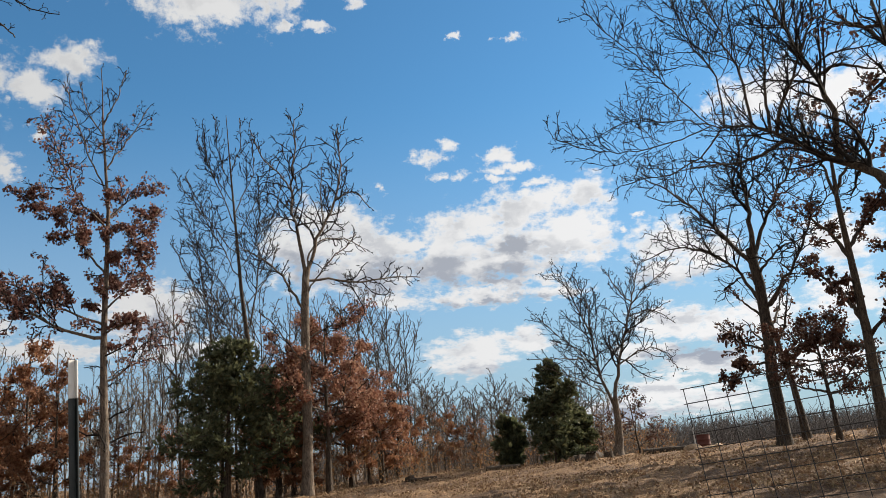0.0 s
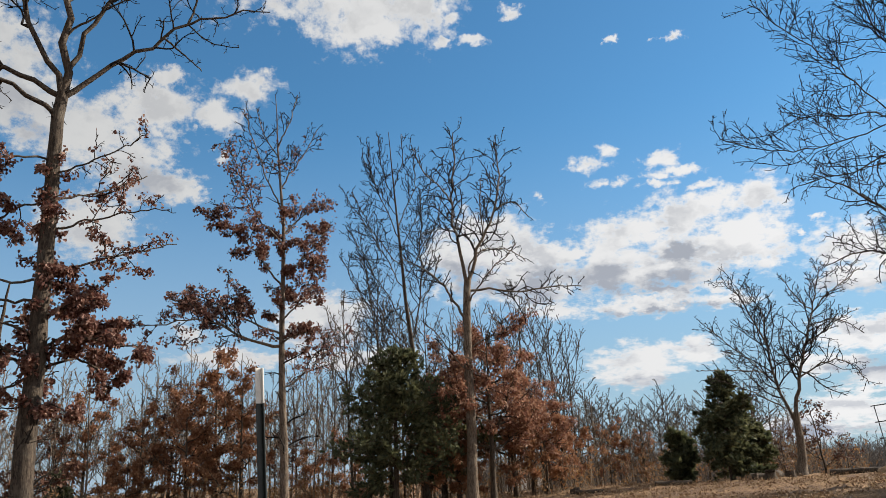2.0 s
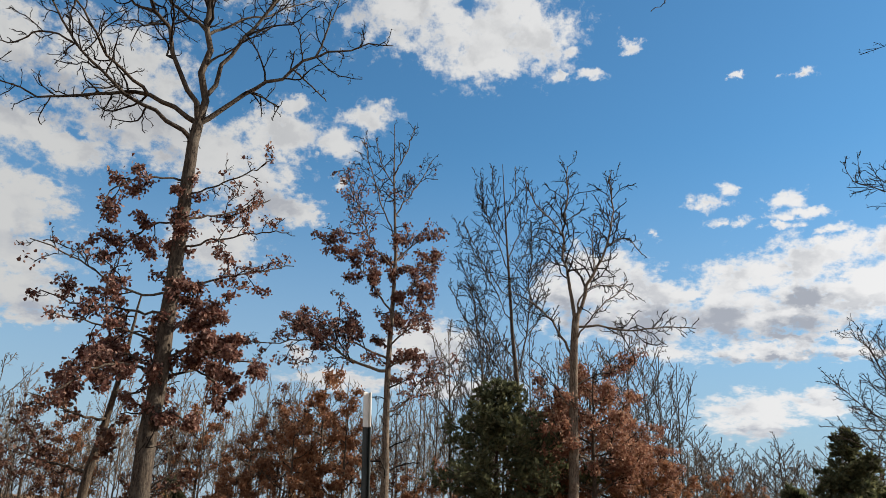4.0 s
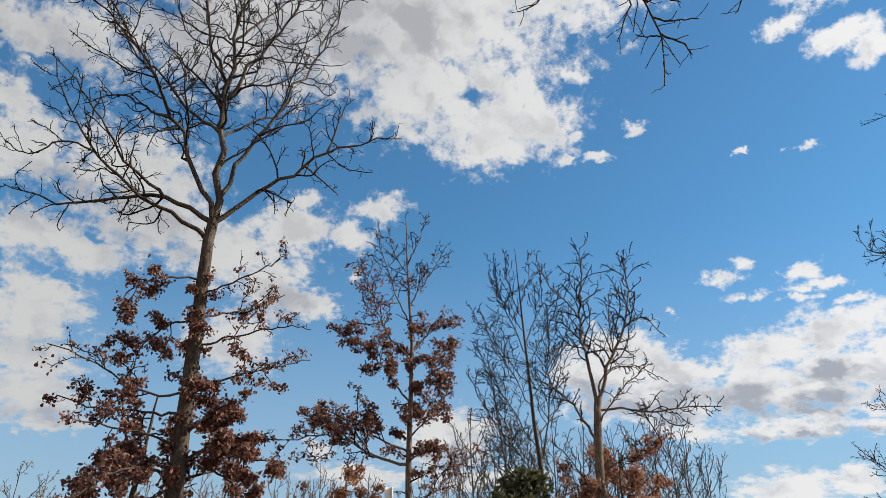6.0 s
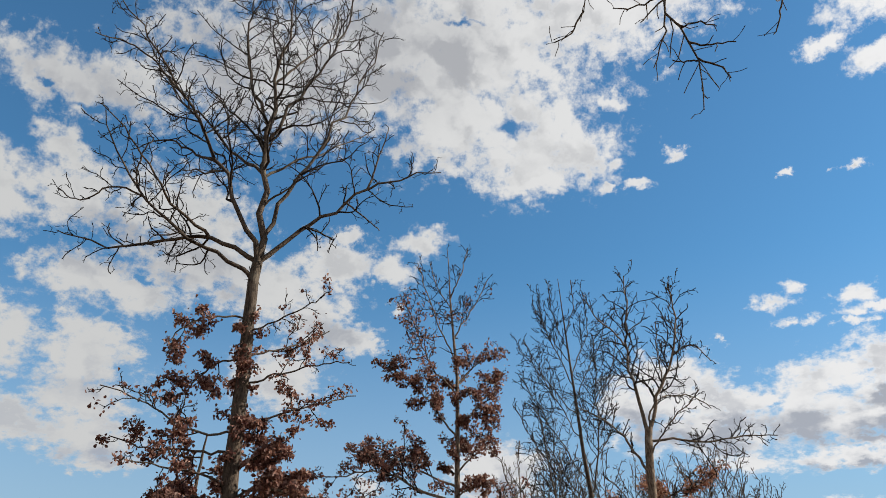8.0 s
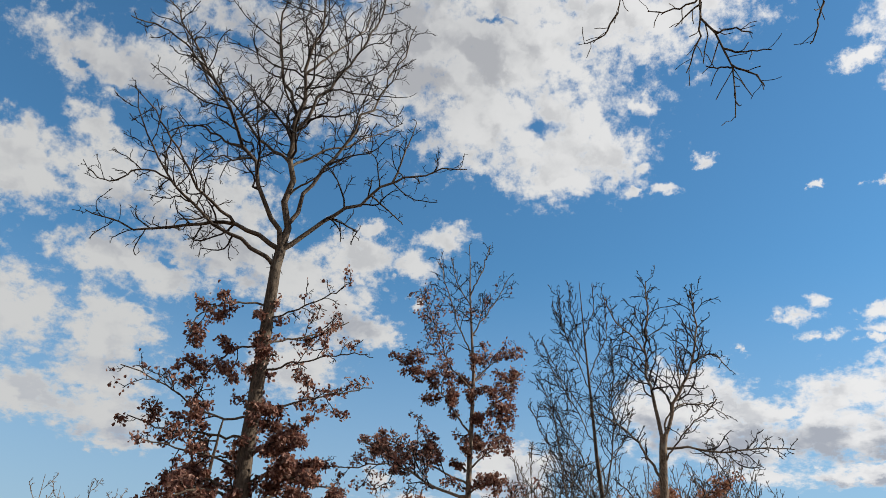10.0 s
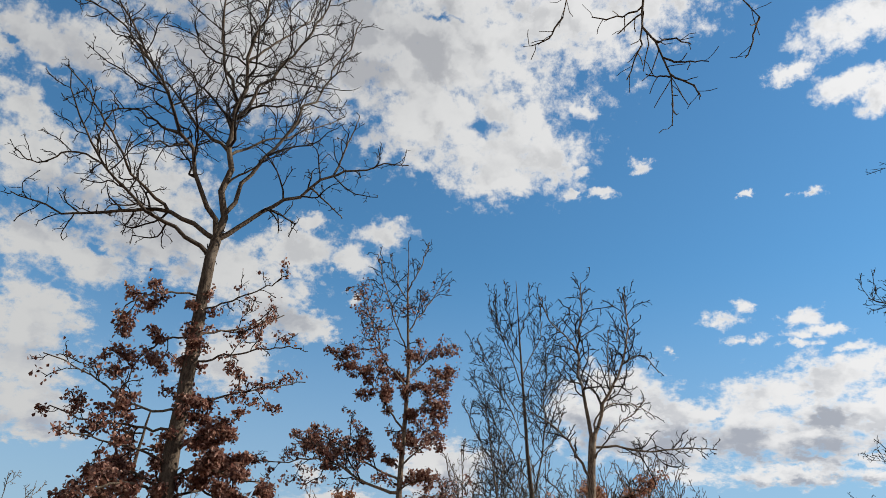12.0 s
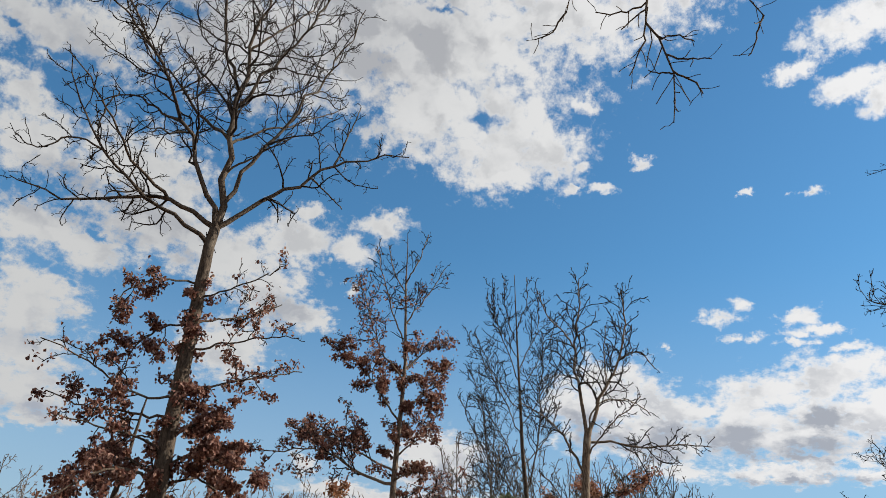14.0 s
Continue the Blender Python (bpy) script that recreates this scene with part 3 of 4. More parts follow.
# ---------------------------------------------------------------- the large trees
tree("oak_tree", rooted(40, 17), 40, ((0.05, -0.2), (0.01, 1.83), (-0.03, 4.45), (-0.06, 6.86), (-0.08, 9.09), (-0.04, 9.8)), 0.215, 0.12, [
    limb("lead", 9.88, 180, 9.53, (85, 88, 93, 90), 0.125),
    limb("lead2", ("lead", 0.39), 160, 5.53, (66, 80, 88, 86), 0.07),
    limb("D", 9.77, 192, 7.77, (70, 60, 54, 42), 0.095),
    limb("D2", ("D", 0.36), 160, 2.45, (26, 28, -17), 0.05),
    limb("D3", ("D", 0.61), 205, 2.33, (30, 21, -5), 0.045),
    limb("E", ("lead", 0.24), 165, 4.56, (35, 56, 37, 74), 0.06),
    limb("F", ("lead", 0.34), 340, 6.30, (62, 61, 77, 87), 0.065),
    limb("F2", ("lead", 0.53), 20, 4.02, (63, 51, 86), 0.05),
    limb("G", ("lead", 0.07), 350, 7.15, (72, 55, 73, 74), 0.075),
    limb("G2", ("lead", 0.23), 25, 3.96, (44, 43, 42), 0.05),
    limb("G3", ("lead", 0.14), 330, 1.87, (38, 27), 0.04),
    limb("H", 9.82, 350, 5.21, (45, 38, 35, 13), 0.09),
    limb("H3", ("H", 0.61), 25, 2.17, (77, 72), 0.04),
    limb("H2", ("H", 0.51), 335, 1.23, (-40, -47), 0.035),
    limb("A", 9.85, 170, 4.86, (26, -8, -7, 16), 0.09),
    limb("A2", ("A", 0.26), 200, 3.98, (22, 48, 53, 43), 0.055),
    limb("C", 9.35, 190, 5.47, (23, 35, 48, 66), 0.075),
    limb("C2", ("C", 0.57), 155, 2.66, (39, -42, 40), 0.04),
    limb("C3", ("C", 0.63), 330, 1.50, (107, 65), 0.035),
    limb("r1", 8.06, 340, 2.07, (19, 35), 0.03, 0.1),
    limb("r2", 7.52, 20, 2.24, (21, 33), 0.035, 0.25),
    limb("r3", 6.81, 345, 2.40, (18, 9), 0.035, 0.2),
    limb("r4", 5.94, 10, 2.78, (21, 22, 23), 0.04, 0.5),
    limb("r5", 5.04, 330, 1.44, (25, 26), 0.045, 1.8),
    limb("l1", 8.39, 200, 2.26, (-10, -26, -75), 0.035, 1.0),
    limb("l2", 7.38, 155, 2.22, (2, -56, -79), 0.035, 1.7),
    limb("l3", 5.82, 190, 2.90, (-1, 27, 11), 0.04, 0.15),
    limb("l4", 5.46, 170, 2.58, (-1, -0, 15), 0.045, 1.0),
    limb("l5", 4.69, 205, 2.45, (11, 1), 0.04, 0.4),
    limb("s1", 4.45, 340, 2.28, (22, -18, -10), 0.05, 4.0),
    limb("s2", 4.22, 160, 2.26, (25, -14, -44), 0.05, 2.8),
    limb("s3", 4.00, 220, 2.65, (17, -29, -34), 0.05, 1.6),
    limb("s4", 3.88, 40, 2.39, (38, -10, -26), 0.05, 3.4),
    limb("s5", 3.33, 330, 0.87, (16, -43), 0.035, 3.4),
    limb("s6", 4.92, 30, 1.81, (53, -27, -28), 0.045, 2.6),
    limb("s7", 5.86, 50, 1.08, (31, -42), 0.04, 1.6),
], 0.0092, "tall bare oak with russet leaves on its lower branches", BARK_OAK, TWIG, LEAF_RUSSET, 21000, 0.088, trunk_twigs=4.5, dense=(2.7, 4.6, 6.0), ratios=(0.34, 0.40, 0.42), leafy_gain=1.2, limb_scale=0.78, trunk_leaf=(3.4, 8.6))

tree("young_oak_tree", rooted(24, 26), 24, ((0.16, -0.2), (0.13, 1.70), (0.05, 4.15), (-0.02, 5.99), (-0.02, 7.82), (-0.05, 9.94), (-0.23, 12.26), (-0.43, 15.06)), 0.15, 0.010, [
    limb("a", 5.89, 190, 4.66, (10, 32, -2, -13), 0.07, 0.5),
    limb("b", 6.27, 160, 3.57, (21, 29, 12), 0.05, 0.8),
    limb("b2", ("a", 0.36), 150, 2.84, (34, 23), 0.03, 0.8),
    limb("c", 6.75, 15, 2.52, (46, 61), 0.04, 0.8),
    limb("d", 5.99, 335, 1.41, (23, -6), 0.04, 1.0),
    limb("e", 4.51, 20, 2.85, (32, 41, 44), 0.04, 0.3),
    limb("f", 7.82, 200, 3.54, (47, 49, 35), 0.045, 1.2),
    limb("g", 8.31, 25, 2.72, (44, 56), 0.045, 1.3),
    limb("h", 9.32, 210, 4.04, (47, 58, 59), 0.04, 0.25),
    limb("i", 9.73, 30, 2.56, (51, 30), 0.04, 0.4),
    limb("j", 10.56, 195, 3.92, (62, 74, 69), 0.035, 0.04),
    limb("k", 11.41, 15, 2.81, (59, 66), 0.035, 0.04),
    limb("l", 12.48, 150, 2.42, (59, 75), 0.03, 0.0),
    limb("m", 12.92, 330, 2.10, (64, 74), 0.03, 0.0),
], 0.0105, "slender young oak half covered in russet leaves", BARK_GREY, TWIG, LEAF_RUSSET, 15000, 0.098, dense=(3.8, 5.0, 7.0), trunk_twigs=2.6, reach=0.95, leafy_gain=1.1, limb_scale=0.85, trunk_leaf=(5.4, 10.8))

tree("forked_tree", rooted(10.3, 35), 10.3, ((-0.24, -0.2), (-0.21, 1.27), (-0.13, 5.15), (-0.09, 8.16), (0.02, 9.9)), 0.24, 0.16, [
    limb("L", 9.51, 180, 7.79, (80, 83, 101, 86), 0.12),
    limb("L2", ("L", 0.50), 165, 3.71, (64, 42, 74), 0.07),
    limb("R", 9.46, 350, 7.44, (70, 61, 80, 96), 0.12),
    limb("R2", ("R", 0.51), 20, 2.27, (41, -52), 0.05),
    limb("R3", ("R", 0.33), 340, 2.96, (96, 82), 0.05),
    limb("lo", 9.30, 10, 5.41, (7, -7, 10, -1), 0.08),
    limb("lf", 7.85, 190, 4.41, (63, 45, 29), 0.09),
    limb("m", 9.72, 30, 4.43, (75, 15, -24), 0.06),
    limb("n", 8.67, 330, 3.56, (48, 34), 0.05),
    limb("q1", 6.63, 30, 2.92, (26, 33), 0.05),
    limb("q2", 5.64, 210, 2.93, (46, 42), 0.05),
], 0.0165, "bare forked tree with a pale grey trunk", BARK_GREY, TWIG, dense=(3.2, 3.6, 3.6), ratios=(0.34, 0.42, 0.44), limb_scale=0.8)

tree("slender_tree", rooted(14.8, 37), 14.8, ((0.6, -0.2), (0.47, 1.51), (0.25, 6.31), (-0.13, 9.28), (-0.41, 12.99), (-0.61, 15.70), (-0.79, 18.4)), 0.16, 0.014, [
    limb("a", 7.64, 350, 7.6, (76, 92, 87), 0.042),
    limb("b", 9.83, 160, 6.2, (65, 66, 50), 0.03),
    limb("c", 12.69, 200, 5.3, (63, 81), 0.03),
    limb("d", 13.28, 30, 4.8, (65, 92), 0.03),
    limb("e", 8.18, 170, 5.93, (59, 62), 0.03),
    limb("f", 14.48, 210, 3.8, (69, 81), 0.025),
    limb("g", 15.39, 0, 3.0, (70, 93), 0.025),
    limb("h", 8.73, 35, 4.02, (45, 72), 0.025),
    limb("i", 6.4, 185, 6.4, (50, 58, 62), 0.032),
    limb("j", 11.2, 170, 4.9, (52, 60, 66), 0.028),
    limb("k", 10.6, 10, 5.0, (56, 66, 74), 0.028),
    limb("m", 13.9, 185, 3.6, (58, 66), 0.024),
    limb("n", 7.1, 205, 5.2, (46, 60, 70), 0.028),
    limb("o", 12.1, 345, 4.2, (58, 70), 0.025),
    limb("p", 5.6, 155, 4.6, (40, 52, 60), 0.028),
], 0.0145, "slender bare tree with steeply rising branches", BARK_DARK, TWIG, dense=(3.4, 4.0, 4.4), ratios=(0.36, 0.44, 0.46), spreads=(44, 48, 48), lifts=(0.2, 0.14, 0.1))

tree("spreading_tree", rooted(-11.3, 40), -11.3, ((-0.12, -0.2), (-0.16, 0.1), (-0.02, 1.54), (0.02, 2.62)), 0.2, 0.14, [
    limb("R", 2.55, 0, 6.96, (80, 73, 70, 70), 0.15),
    limb("L", 1.39, 175, 8.33, (77, 84, 72, 58), 0.13),
    limb("L2", ("L", 0.28), 160, 4.95, (55, 45, 42), 0.06),
    limb("L3", ("L", 0.36), 205, 3.41, (5, 5), 0.05),
    limb("L4", ("L", 0.52), 155, 3.46, (89, 69), 0.05),
    limb("L5", ("L", 0.16), 200, 3.69, (28, 22), 0.05),
    limb("R2", ("R", 0.25), 20, 3.82, (32, 5, -63), 0.06),
    limb("R3", ("R", 0.59), 340, 2.55, (11, -43), 0.05),
    limb("R4", ("R", 0.69), 150, 2.42, (51, 62), 0.05),
    limb("R5", ("R", 0.67), 330, 3.10, (40, 25), 0.05),
    limb("R6", ("R", 0.46), 15, 2.79, (33, 34), 0.05),
], 0.0135, "bare spreading tree forking low over the field", BARK_GREY, TWIG, dense=(3.8, 4.4, 4.6), ratios=(0.38, 0.42, 0.44), limb_scale=0.7, jitter=0.2)

tree("oak_tree", rooted(-21.9, 30), -21.9, ((-0.05, -0.2), (-0.02, 0.26), (0.01, 2.88), (0.08, 5.51), (-0.01, 7.01)), 0.215, 0.17, [
    limb("up", 6.79, 0, 5.82, (86, 93, 86), 0.13),
    limb("a", 6.26, 195, 5.65, (58, 50, 35), 0.11),
    limb("b", 4.89, 160, 5.65, (61, 34, -4), 0.09),
    limb("c", 6.58, 20, 5.94, (66, 51, 69), 0.10),
    limb("d", 4.79, 340, 5.11, (47, 60, 34), 0.09),
    limb("e", 3.28, 150, 2.28, (17, 51), 0.07, 0.5),
    limb("f", 2.88, 210, 2.02, (-8, -42), 0.06, 0.8),
    limb("g", 5.94, 325, 2.81, (39, 1), 0.07),
], 0.0125, "large bare oak at the edge of the field", BARK_DARK, TWIG, LEAF_BROWN, 900, 0.14, limb_scale=0.85, dense=(4.6, 5.2, 5.6), ratios=(0.42, 0.44, 0.45))

tree("leafy_oak_tree", rooted(-28, 27), -28, ((-0.1, -0.2), (-0.05, 2.31), (-0.04, 5.02), (-0.08, 7.33), (0.00, 8.85)), 0.185, 0.05, [
    limb("a", 3.51, 180, 2.54, (68, 41), 0.08, 0.8),
    limb("b", 2.65, 160, 1.89, (29, -2), 0.08, 1.2),
    limb("c", 5.47, 200, 2.80, (61, 36), 0.08, 0.4),
    limb("d", 5.84, 20, 2.51, (51, 31), 0.08, 0.8),
    limb("e", 2.99, 340, 2.30, (45, 13), 0.08, 1.0),
    limb("f", 7.52, 170, 3.45, (78, 95), 0.06, 0.3),
    limb("g", 7.71, 350, 3.50, (55, 69), 0.06, 0.3),
], 0.008, "oak with sparse brown leaves on its branches", BARK_DARK, TWIG, LEAF_BROWN, 5200, 0.12, dense=(4.2, 5.0, 6.0))

tree("old_oak_tree", rooted(-34, 20), -34, ((-0.9, -0.3), (-0.61, 1.84), (-0.21, 4.77), (0.03, 6.9)), 0.40, 0.26, [
    limb("big", 5.04, 172, 6.16, (51, 36, 42, 26), 0.170),
    limb("ba", ("big", 0.98), 195, 4.6, (-16, -5, 19, 32), 0.101),
    limb("bb", ("big", 0.93), 160, 4.04, (-29, -14, 20, -5), 0.088),
    limb("bd", ("big", 1.00), 190, 5.30, (60, 57, 60, 48), 0.081),
    limb("bd2", ("big", 0.99), 155, 4.5, (29, 13, 32, 2), 0.068),
    limb("be", ("big", 0.92), 205, 6.00, (87, 76, 74, 84), 0.081),
    limb("bc", ("big", 0.80), 165, 6.05, (94, 71, 78, 83), 0.095),
    limb("bf", ("big", 0.71), 30, 4.24, (86, 82, 99), 0.068),
    limb("bg", ("big", 0.40), 180, 6.55, (87, 77, 77, 77), 0.115),
    limb("bh", ("big", 0.68), 330, 3.87, (57, 53, 71), 0.061),
    limb("bi", ("big", 0.64), 205, 2.84, (-32, 9, -6), 0.061),
    limb("bj", ("bg", 0.35), 25, 1.81, (28, -33, 8), 0.061),
    limb("bk", ("bg", 0.50), 335, 2.34, (100, 72, 98), 0.061),
    limb("up", 7.28, 180, 4.08, (80, 80, 78, 89), 0.190),
    limb("u2", ("up", 0.60), 160, 2.32, (54, 52, 80), 0.095),
    limb("u3", ("up", 0.43), 340, 2.28, (70, 81, 69), 0.095),
    limb("u4", ("up", 0.41), 150, 1.45, (-14, -19), 0.081, 1.2),
    limb("u5", ("up", 0.72), 210, 1.67, (10, 24), 0.068, 0.8),
], 0.0098, "old oak with a heavy limb reaching over the field", BARK_DARK, TWIG, LEAF_BROWN, 160, 0.12, dense=(4.6, 5.2, 6.0), ratios=(0.40, 0.42, 0.42), jitter=0.2, spreads=(46, 48, 48), lifts=(0.2, 0.12, 0.06))

# ---------------------------------------------------------------- evergreens
def cedar(name, at, height, width, label, sprays=5200, round_top=0.8, bare=0.04, group=""):
    """A red cedar: a trunk, up-swept branches and thousands of short sprays."""
    root = thing(name, at, rng.uniform(0, 360), label, "evergreen tree", group)
    T = trunk_line(((0, -0.1), (0.05, height * 0.5), (0, height * 0.97)), 12)
    TR = flare(T[:, 2], 0.028 * height ** 0.8 + 0.02, 0, 0.012, height)
    piece("trunk", mesh_of("trunk", *tubes(T[None], TR[None], 8)), BARK_DARK, root)
    count = int(14 + height * 7)
    f = np.sort(rng.uniform(bare, 0.98, count))
    begin = np.stack([np.interp(f * height, T[:, 2], T[:, n]) for n in range(3)], -1)
    g = np.clip((f - bare) / (1 - bare), 0, 1)
    bulge = np.minimum(1.0, (g + 0.12) / 0.30) * (1 - g) ** round_top
    length = width * 0.5 * (0.06 + 1.05 * bulge) * rng.uniform(0.55, 1.2, count)
    turn = np.arange(count) * 2.4 + rng.uniform(0, 0.8, count)
    d = np.stack([np.cos(turn), np.sin(turn), rng.uniform(-0.15, 0.3, count) + 0.6 * g], -1)
    Q = np.empty((count, 7, 3))
    Q[:, 0] = begin
    for k in range(1, 7):
        d = unit(d + rng.normal(0, 0.13, d.shape) + np.array([0, 0, 0.05]))
        Q[:, k] = Q[:, k - 1] + d * (length / 6)[:, None]
    R = np.linspace(1, 0.3, 7)[None] * (0.010 + 0.012 * length / max(width, 1))[:, None]
    B, RB = grow(Q, R, 8.0, 0.40, 50, 0.02, 4, 0.005, 0.12, 0.16)
    ob = piece("crown", mesh_of("crown", *joined([tubes(Q, R, 4), tubes(B, RB, 3)])), BARK_DARK, root)
    tagged(ob, kind="stuff")
    own = rng.integers(0, len(B), sprays)
    p, t, _, _ = along(B[own], rng.uniform(0.05, 1, sprays))
    p = p + rng.normal(0, 0.05, p.shape)
    blades = []
    for _ in range(3):
        way = unit(t + rng.normal(0, 0.5, t.shape) * np.array([1, 1, 0.6]) + np.array([0, 0, 0.1]))
        side = unit(np.cross(way, rng.normal(0, 1, t.shape)))
        ln = rng.uniform(0.13, 0.34, sprays)[:, None]
        wd = ln * rng.uniform(0.14, 0.24, sprays)[:, None]
        V = np.stack([p, p + way * ln * 0.5 + side * wd, p + way * ln, p + way * ln * 0.5 - side * wd], 1)
        blades.append((V.reshape(-1, 3), np.arange(sprays * 4).reshape(-1, 4)))
    ob = piece("foliage", mesh_of("foliage", *joined(blades), smooth=False), CEDAR, root)
    tagged(ob, kind="stuff")
    return root


cedar("cedar_tree", spot(16.0, 35.2), 7.0, 6.8, "broad dark green cedar among bare trees", 5600, 0.85, 0.14)
cedar("cedar_tree", spot(12.6, 38.5), 6.0, 5.0, "thin green cedar behind a russet tree", 2200, 0.8, 0.16)
cedar("cedar_tree", spot(-3.7, 41), 2.6, 1.9, "small dark green cedar at the wood's edge", 3500, 0.7)
cedar("cedar_tree", spot(-6.9, 40), 4.9, 3.7, "dense dark green cedar at the edge of the field", 4600, 0.62, 0.03)
cedar("cedar_tree", spot(-8.6, 43), 2.8, 2.2, "thin green cedar beside a denser one", 1800, 0.8)
cedar("cedar_tree", spot(38.0, 44), 3.0, 2.2, "small green cedar deep in the wood", 3000, 0.8)

# ---------------------------------------------------------------- the wood
WOOD = "bare trees of the wood"


def bare_tree(height, radius, limbs, length, pitch, twig_m, label, first=0.3, name="bare_tree"):
    lean = rng.uniform(-0.5, 0.5)
    return tree(name, (0, 0, 0), 0, ((0, -0.2), (lean * 0.3, height * 0.5), (lean, height)), radius, 0.012,
                crown_limbs(height, first, limbs + 3, length, pitch - 4, radius * 0.42), 0.0145, label, BARK_DARK if twig_m is TWIG_GREY else BARK_GREY, twig_m,
                dense=(3.2, 3.2, 2.6), ratios=(0.46, 0.46, 0.5), spreads=(46, 48, 48), lifts=(0.16, 0.12, 0.08), group=WOOD, jitter=0.26)


def leafy_tree(name, height, radius, limbs, length, pitch, leaf_m, count, label, first=0.15, size=0.13, narrow=0.55, twig_m=None, group="leafy trees of the wood"):
    lean = rng.uniform(-0.3, 0.3)
    return tree(name, (0, 0, 0), 0, ((0, -0.2), (lean * 0.4, height * 0.5), (lean, height)), radius, 0.012,
                crown_limbs(height, first, limbs, length, pitch, radius * 0.5, 1.0, narrow), 0.010, label, BARK_DARK, twig_m or TWIG, leaf_m, count, size,
                dense=(2.0, 2.4, 2.6), ratios=(0.42, 0.45, 0.5), leaf_spread=0.12, group=group, jitter=0.22)


def plant(source, places):
    """The first place takes the source itself, the others copies: azimuth, distance, size, turn."""
    for n, (az, d, size, turn) in enumerate(places):
        p = spot(az, d)
        m = pose(p.x, p.y, p.z, rng.uniform(-2, 2), rng.uniform(-2, 2), turn) @ Matrix.Scale(size, 4)
        if n == 0:
            source.matrix_world = m
            continue
        made = copy_thing(source, m)
        made.scale = (size, size, size)


def scatter(source, count, az0, az1, d0, d1, s0, s1):
    places = []
    for n in range(count):
        az = az0 + (az1 - az0) * (n + rng.uniform(0.05, 0.95)) / count
        places.append((az, d0 + (d1 - d0) * rng.uniform(0, 1) ** 0.8, rng.uniform(s0, s1), rng.uniform(0, 360)))
    rng.shuffle(places)
    plant(source, [tuple(float(v) for v in p) for p in places])


scatter(bare_tree(9.5, 0.065, 7, 2.6, 55, TWIG_PALE, "slim bare tree in the sunlit wood"), 56, 6, 58, 44, 66, 0.75, 1.12)
scatter(bare_tree(10.0, 0.08, 8, 3.2, 48, TWIG_GREY, "bare grey tree in the wood"), 44, 4, 58, 46, 72, 0.75, 1.05)
scatter(bare_tree(8.0, 0.05, 9, 2.2, 62, TWIG_PALE, "thin bare sapling with upright twigs", 0.2, "sapling"), 64, 10, 60, 40, 62, 0.7, 1.15)
scatter(bare_tree(7.0, 0.10, 8, 3.0, 40, TWIG_GREY, "low bare tree with spreading branches", 0.3), 26, -10, 6, 50, 70, 0.75, 1.1)
scatter(bare_tree(5.0, 0.06, 8, 1.8, 50, TWIG_PALE, "bare scrubby sapling at the wood's edge", 0.15, "sapling"), 30, -12, 9, 46, 60, 0.7, 1.15)
plant(bare_tree(11.0, 0.08, 9, 3.4, 58, TWIG_GREY, "tall bare tree behind russet undergrowth", 0.35),
      [(5.2, 44, 0.96, 20), (3.2, 46, 0.85, 140), (8.0, 45, 1.0, 250), (17.8, 42, 0.95, 80), (12.2, 43, 0.95, 190), (20.5, 46, 0.9, 310), (6.4, 41, 0.95, 60), (9.2, 42, 0.9, 330),
       (13.6, 41, 0.95, 15), (15.4, 43, 0.95, 120), (17.0, 40, 1.05, 220), (19.0, 41, 1.0, 10), (4.2, 43, 0.9, 290), (10.8, 43, 0.9, 170)])

RUSSET = leafy_tree("russet_tree", 7.0, 0.12, 15, 3.4, 20, LEAF_RED, 9500, "young oak in full russet leaf", 0.24, 0.115)
plant(RUSSET, [(9.2, 36.3, 1.12, 30), (7.6, 39, 0.98, 160), (11.6, 38, 1.0, 260), (5.6, 40, 0.72, 60)])
plant(leafy_tree("russet_tree", 4.2, 0.07, 10, 2.2, 22, LEAF_ORANGE, 3000, "low russet sapling at the wood's edge", 0.1, 0.14),
      [(5.4, 40, 1.0, 0), (3.6, 44, 0.8, 90), (1.0, 52, 0.9, 200), (-1.2, 54, 0.8, 300), (12.8, 37, 0.8, 45), (7.6, 38.5, 0.75, 130), (10.6, 37.2, 0.6, 20), (13.6, 41, 0.9, 300), (4.4, 42, 0.8, 250), (19.0, 44, 0.9, 33), (22.0, 46, 0.8, 120), (34.0, 40, 0.8, 210)])
plant(leafy_tree("leafy_oak_tree", 7.4, 0.12, 12, 2.9, 32, LEAF_ORANGE, 6500, "oak thick with orange-brown leaves in the wood", 0.15, 0.14),
      [(28.3, 42, 1.08, 0), (26.6, 40, 0.85, 250), (36.5, 46, 0.9, 100), (30.2, 40, 0.8, 140), (33.2, 41, 0.75, 20), (51.0, 44, 0.95, 200), (44.5, 48, 0.8, 320)])
plant(leafy_tree("leafy_oak_tree", 7.0, 0.10, 11, 2.7, 36, LEAF_BROWN, 2800, "oak with dull brown leaves in the wood", 0.15, 0.13),
      [(31.4, 43, 1.0, 0), (39.5, 45, 0.9, 80), (47.0, 44, 1.0, 170), (54.5, 46, 1.0, 260), (24.0, 50, 0.75, 20)])
plant(leafy_tree("brown_sapling", 3.4, 0.05, 9, 1.7, 38, LEAF_BROWN, 700, "brown-leaved sapling at the edge of the field", 0.1, 0.12),
      [(-12.6, 42, 1.0, 0), (-10.2, 44, 0.7, 90), (-13.8, 46, 0.6, 180)])

plant(leafy_tree("brown_oak_tree", 4.4, 0.09, 14, 2.3, 14, LEAF_BROWN, 4600, "small oak with dull brown leaves", 0.32, 0.11),
      [(-25.1, 28.5, 0.95, 0)])

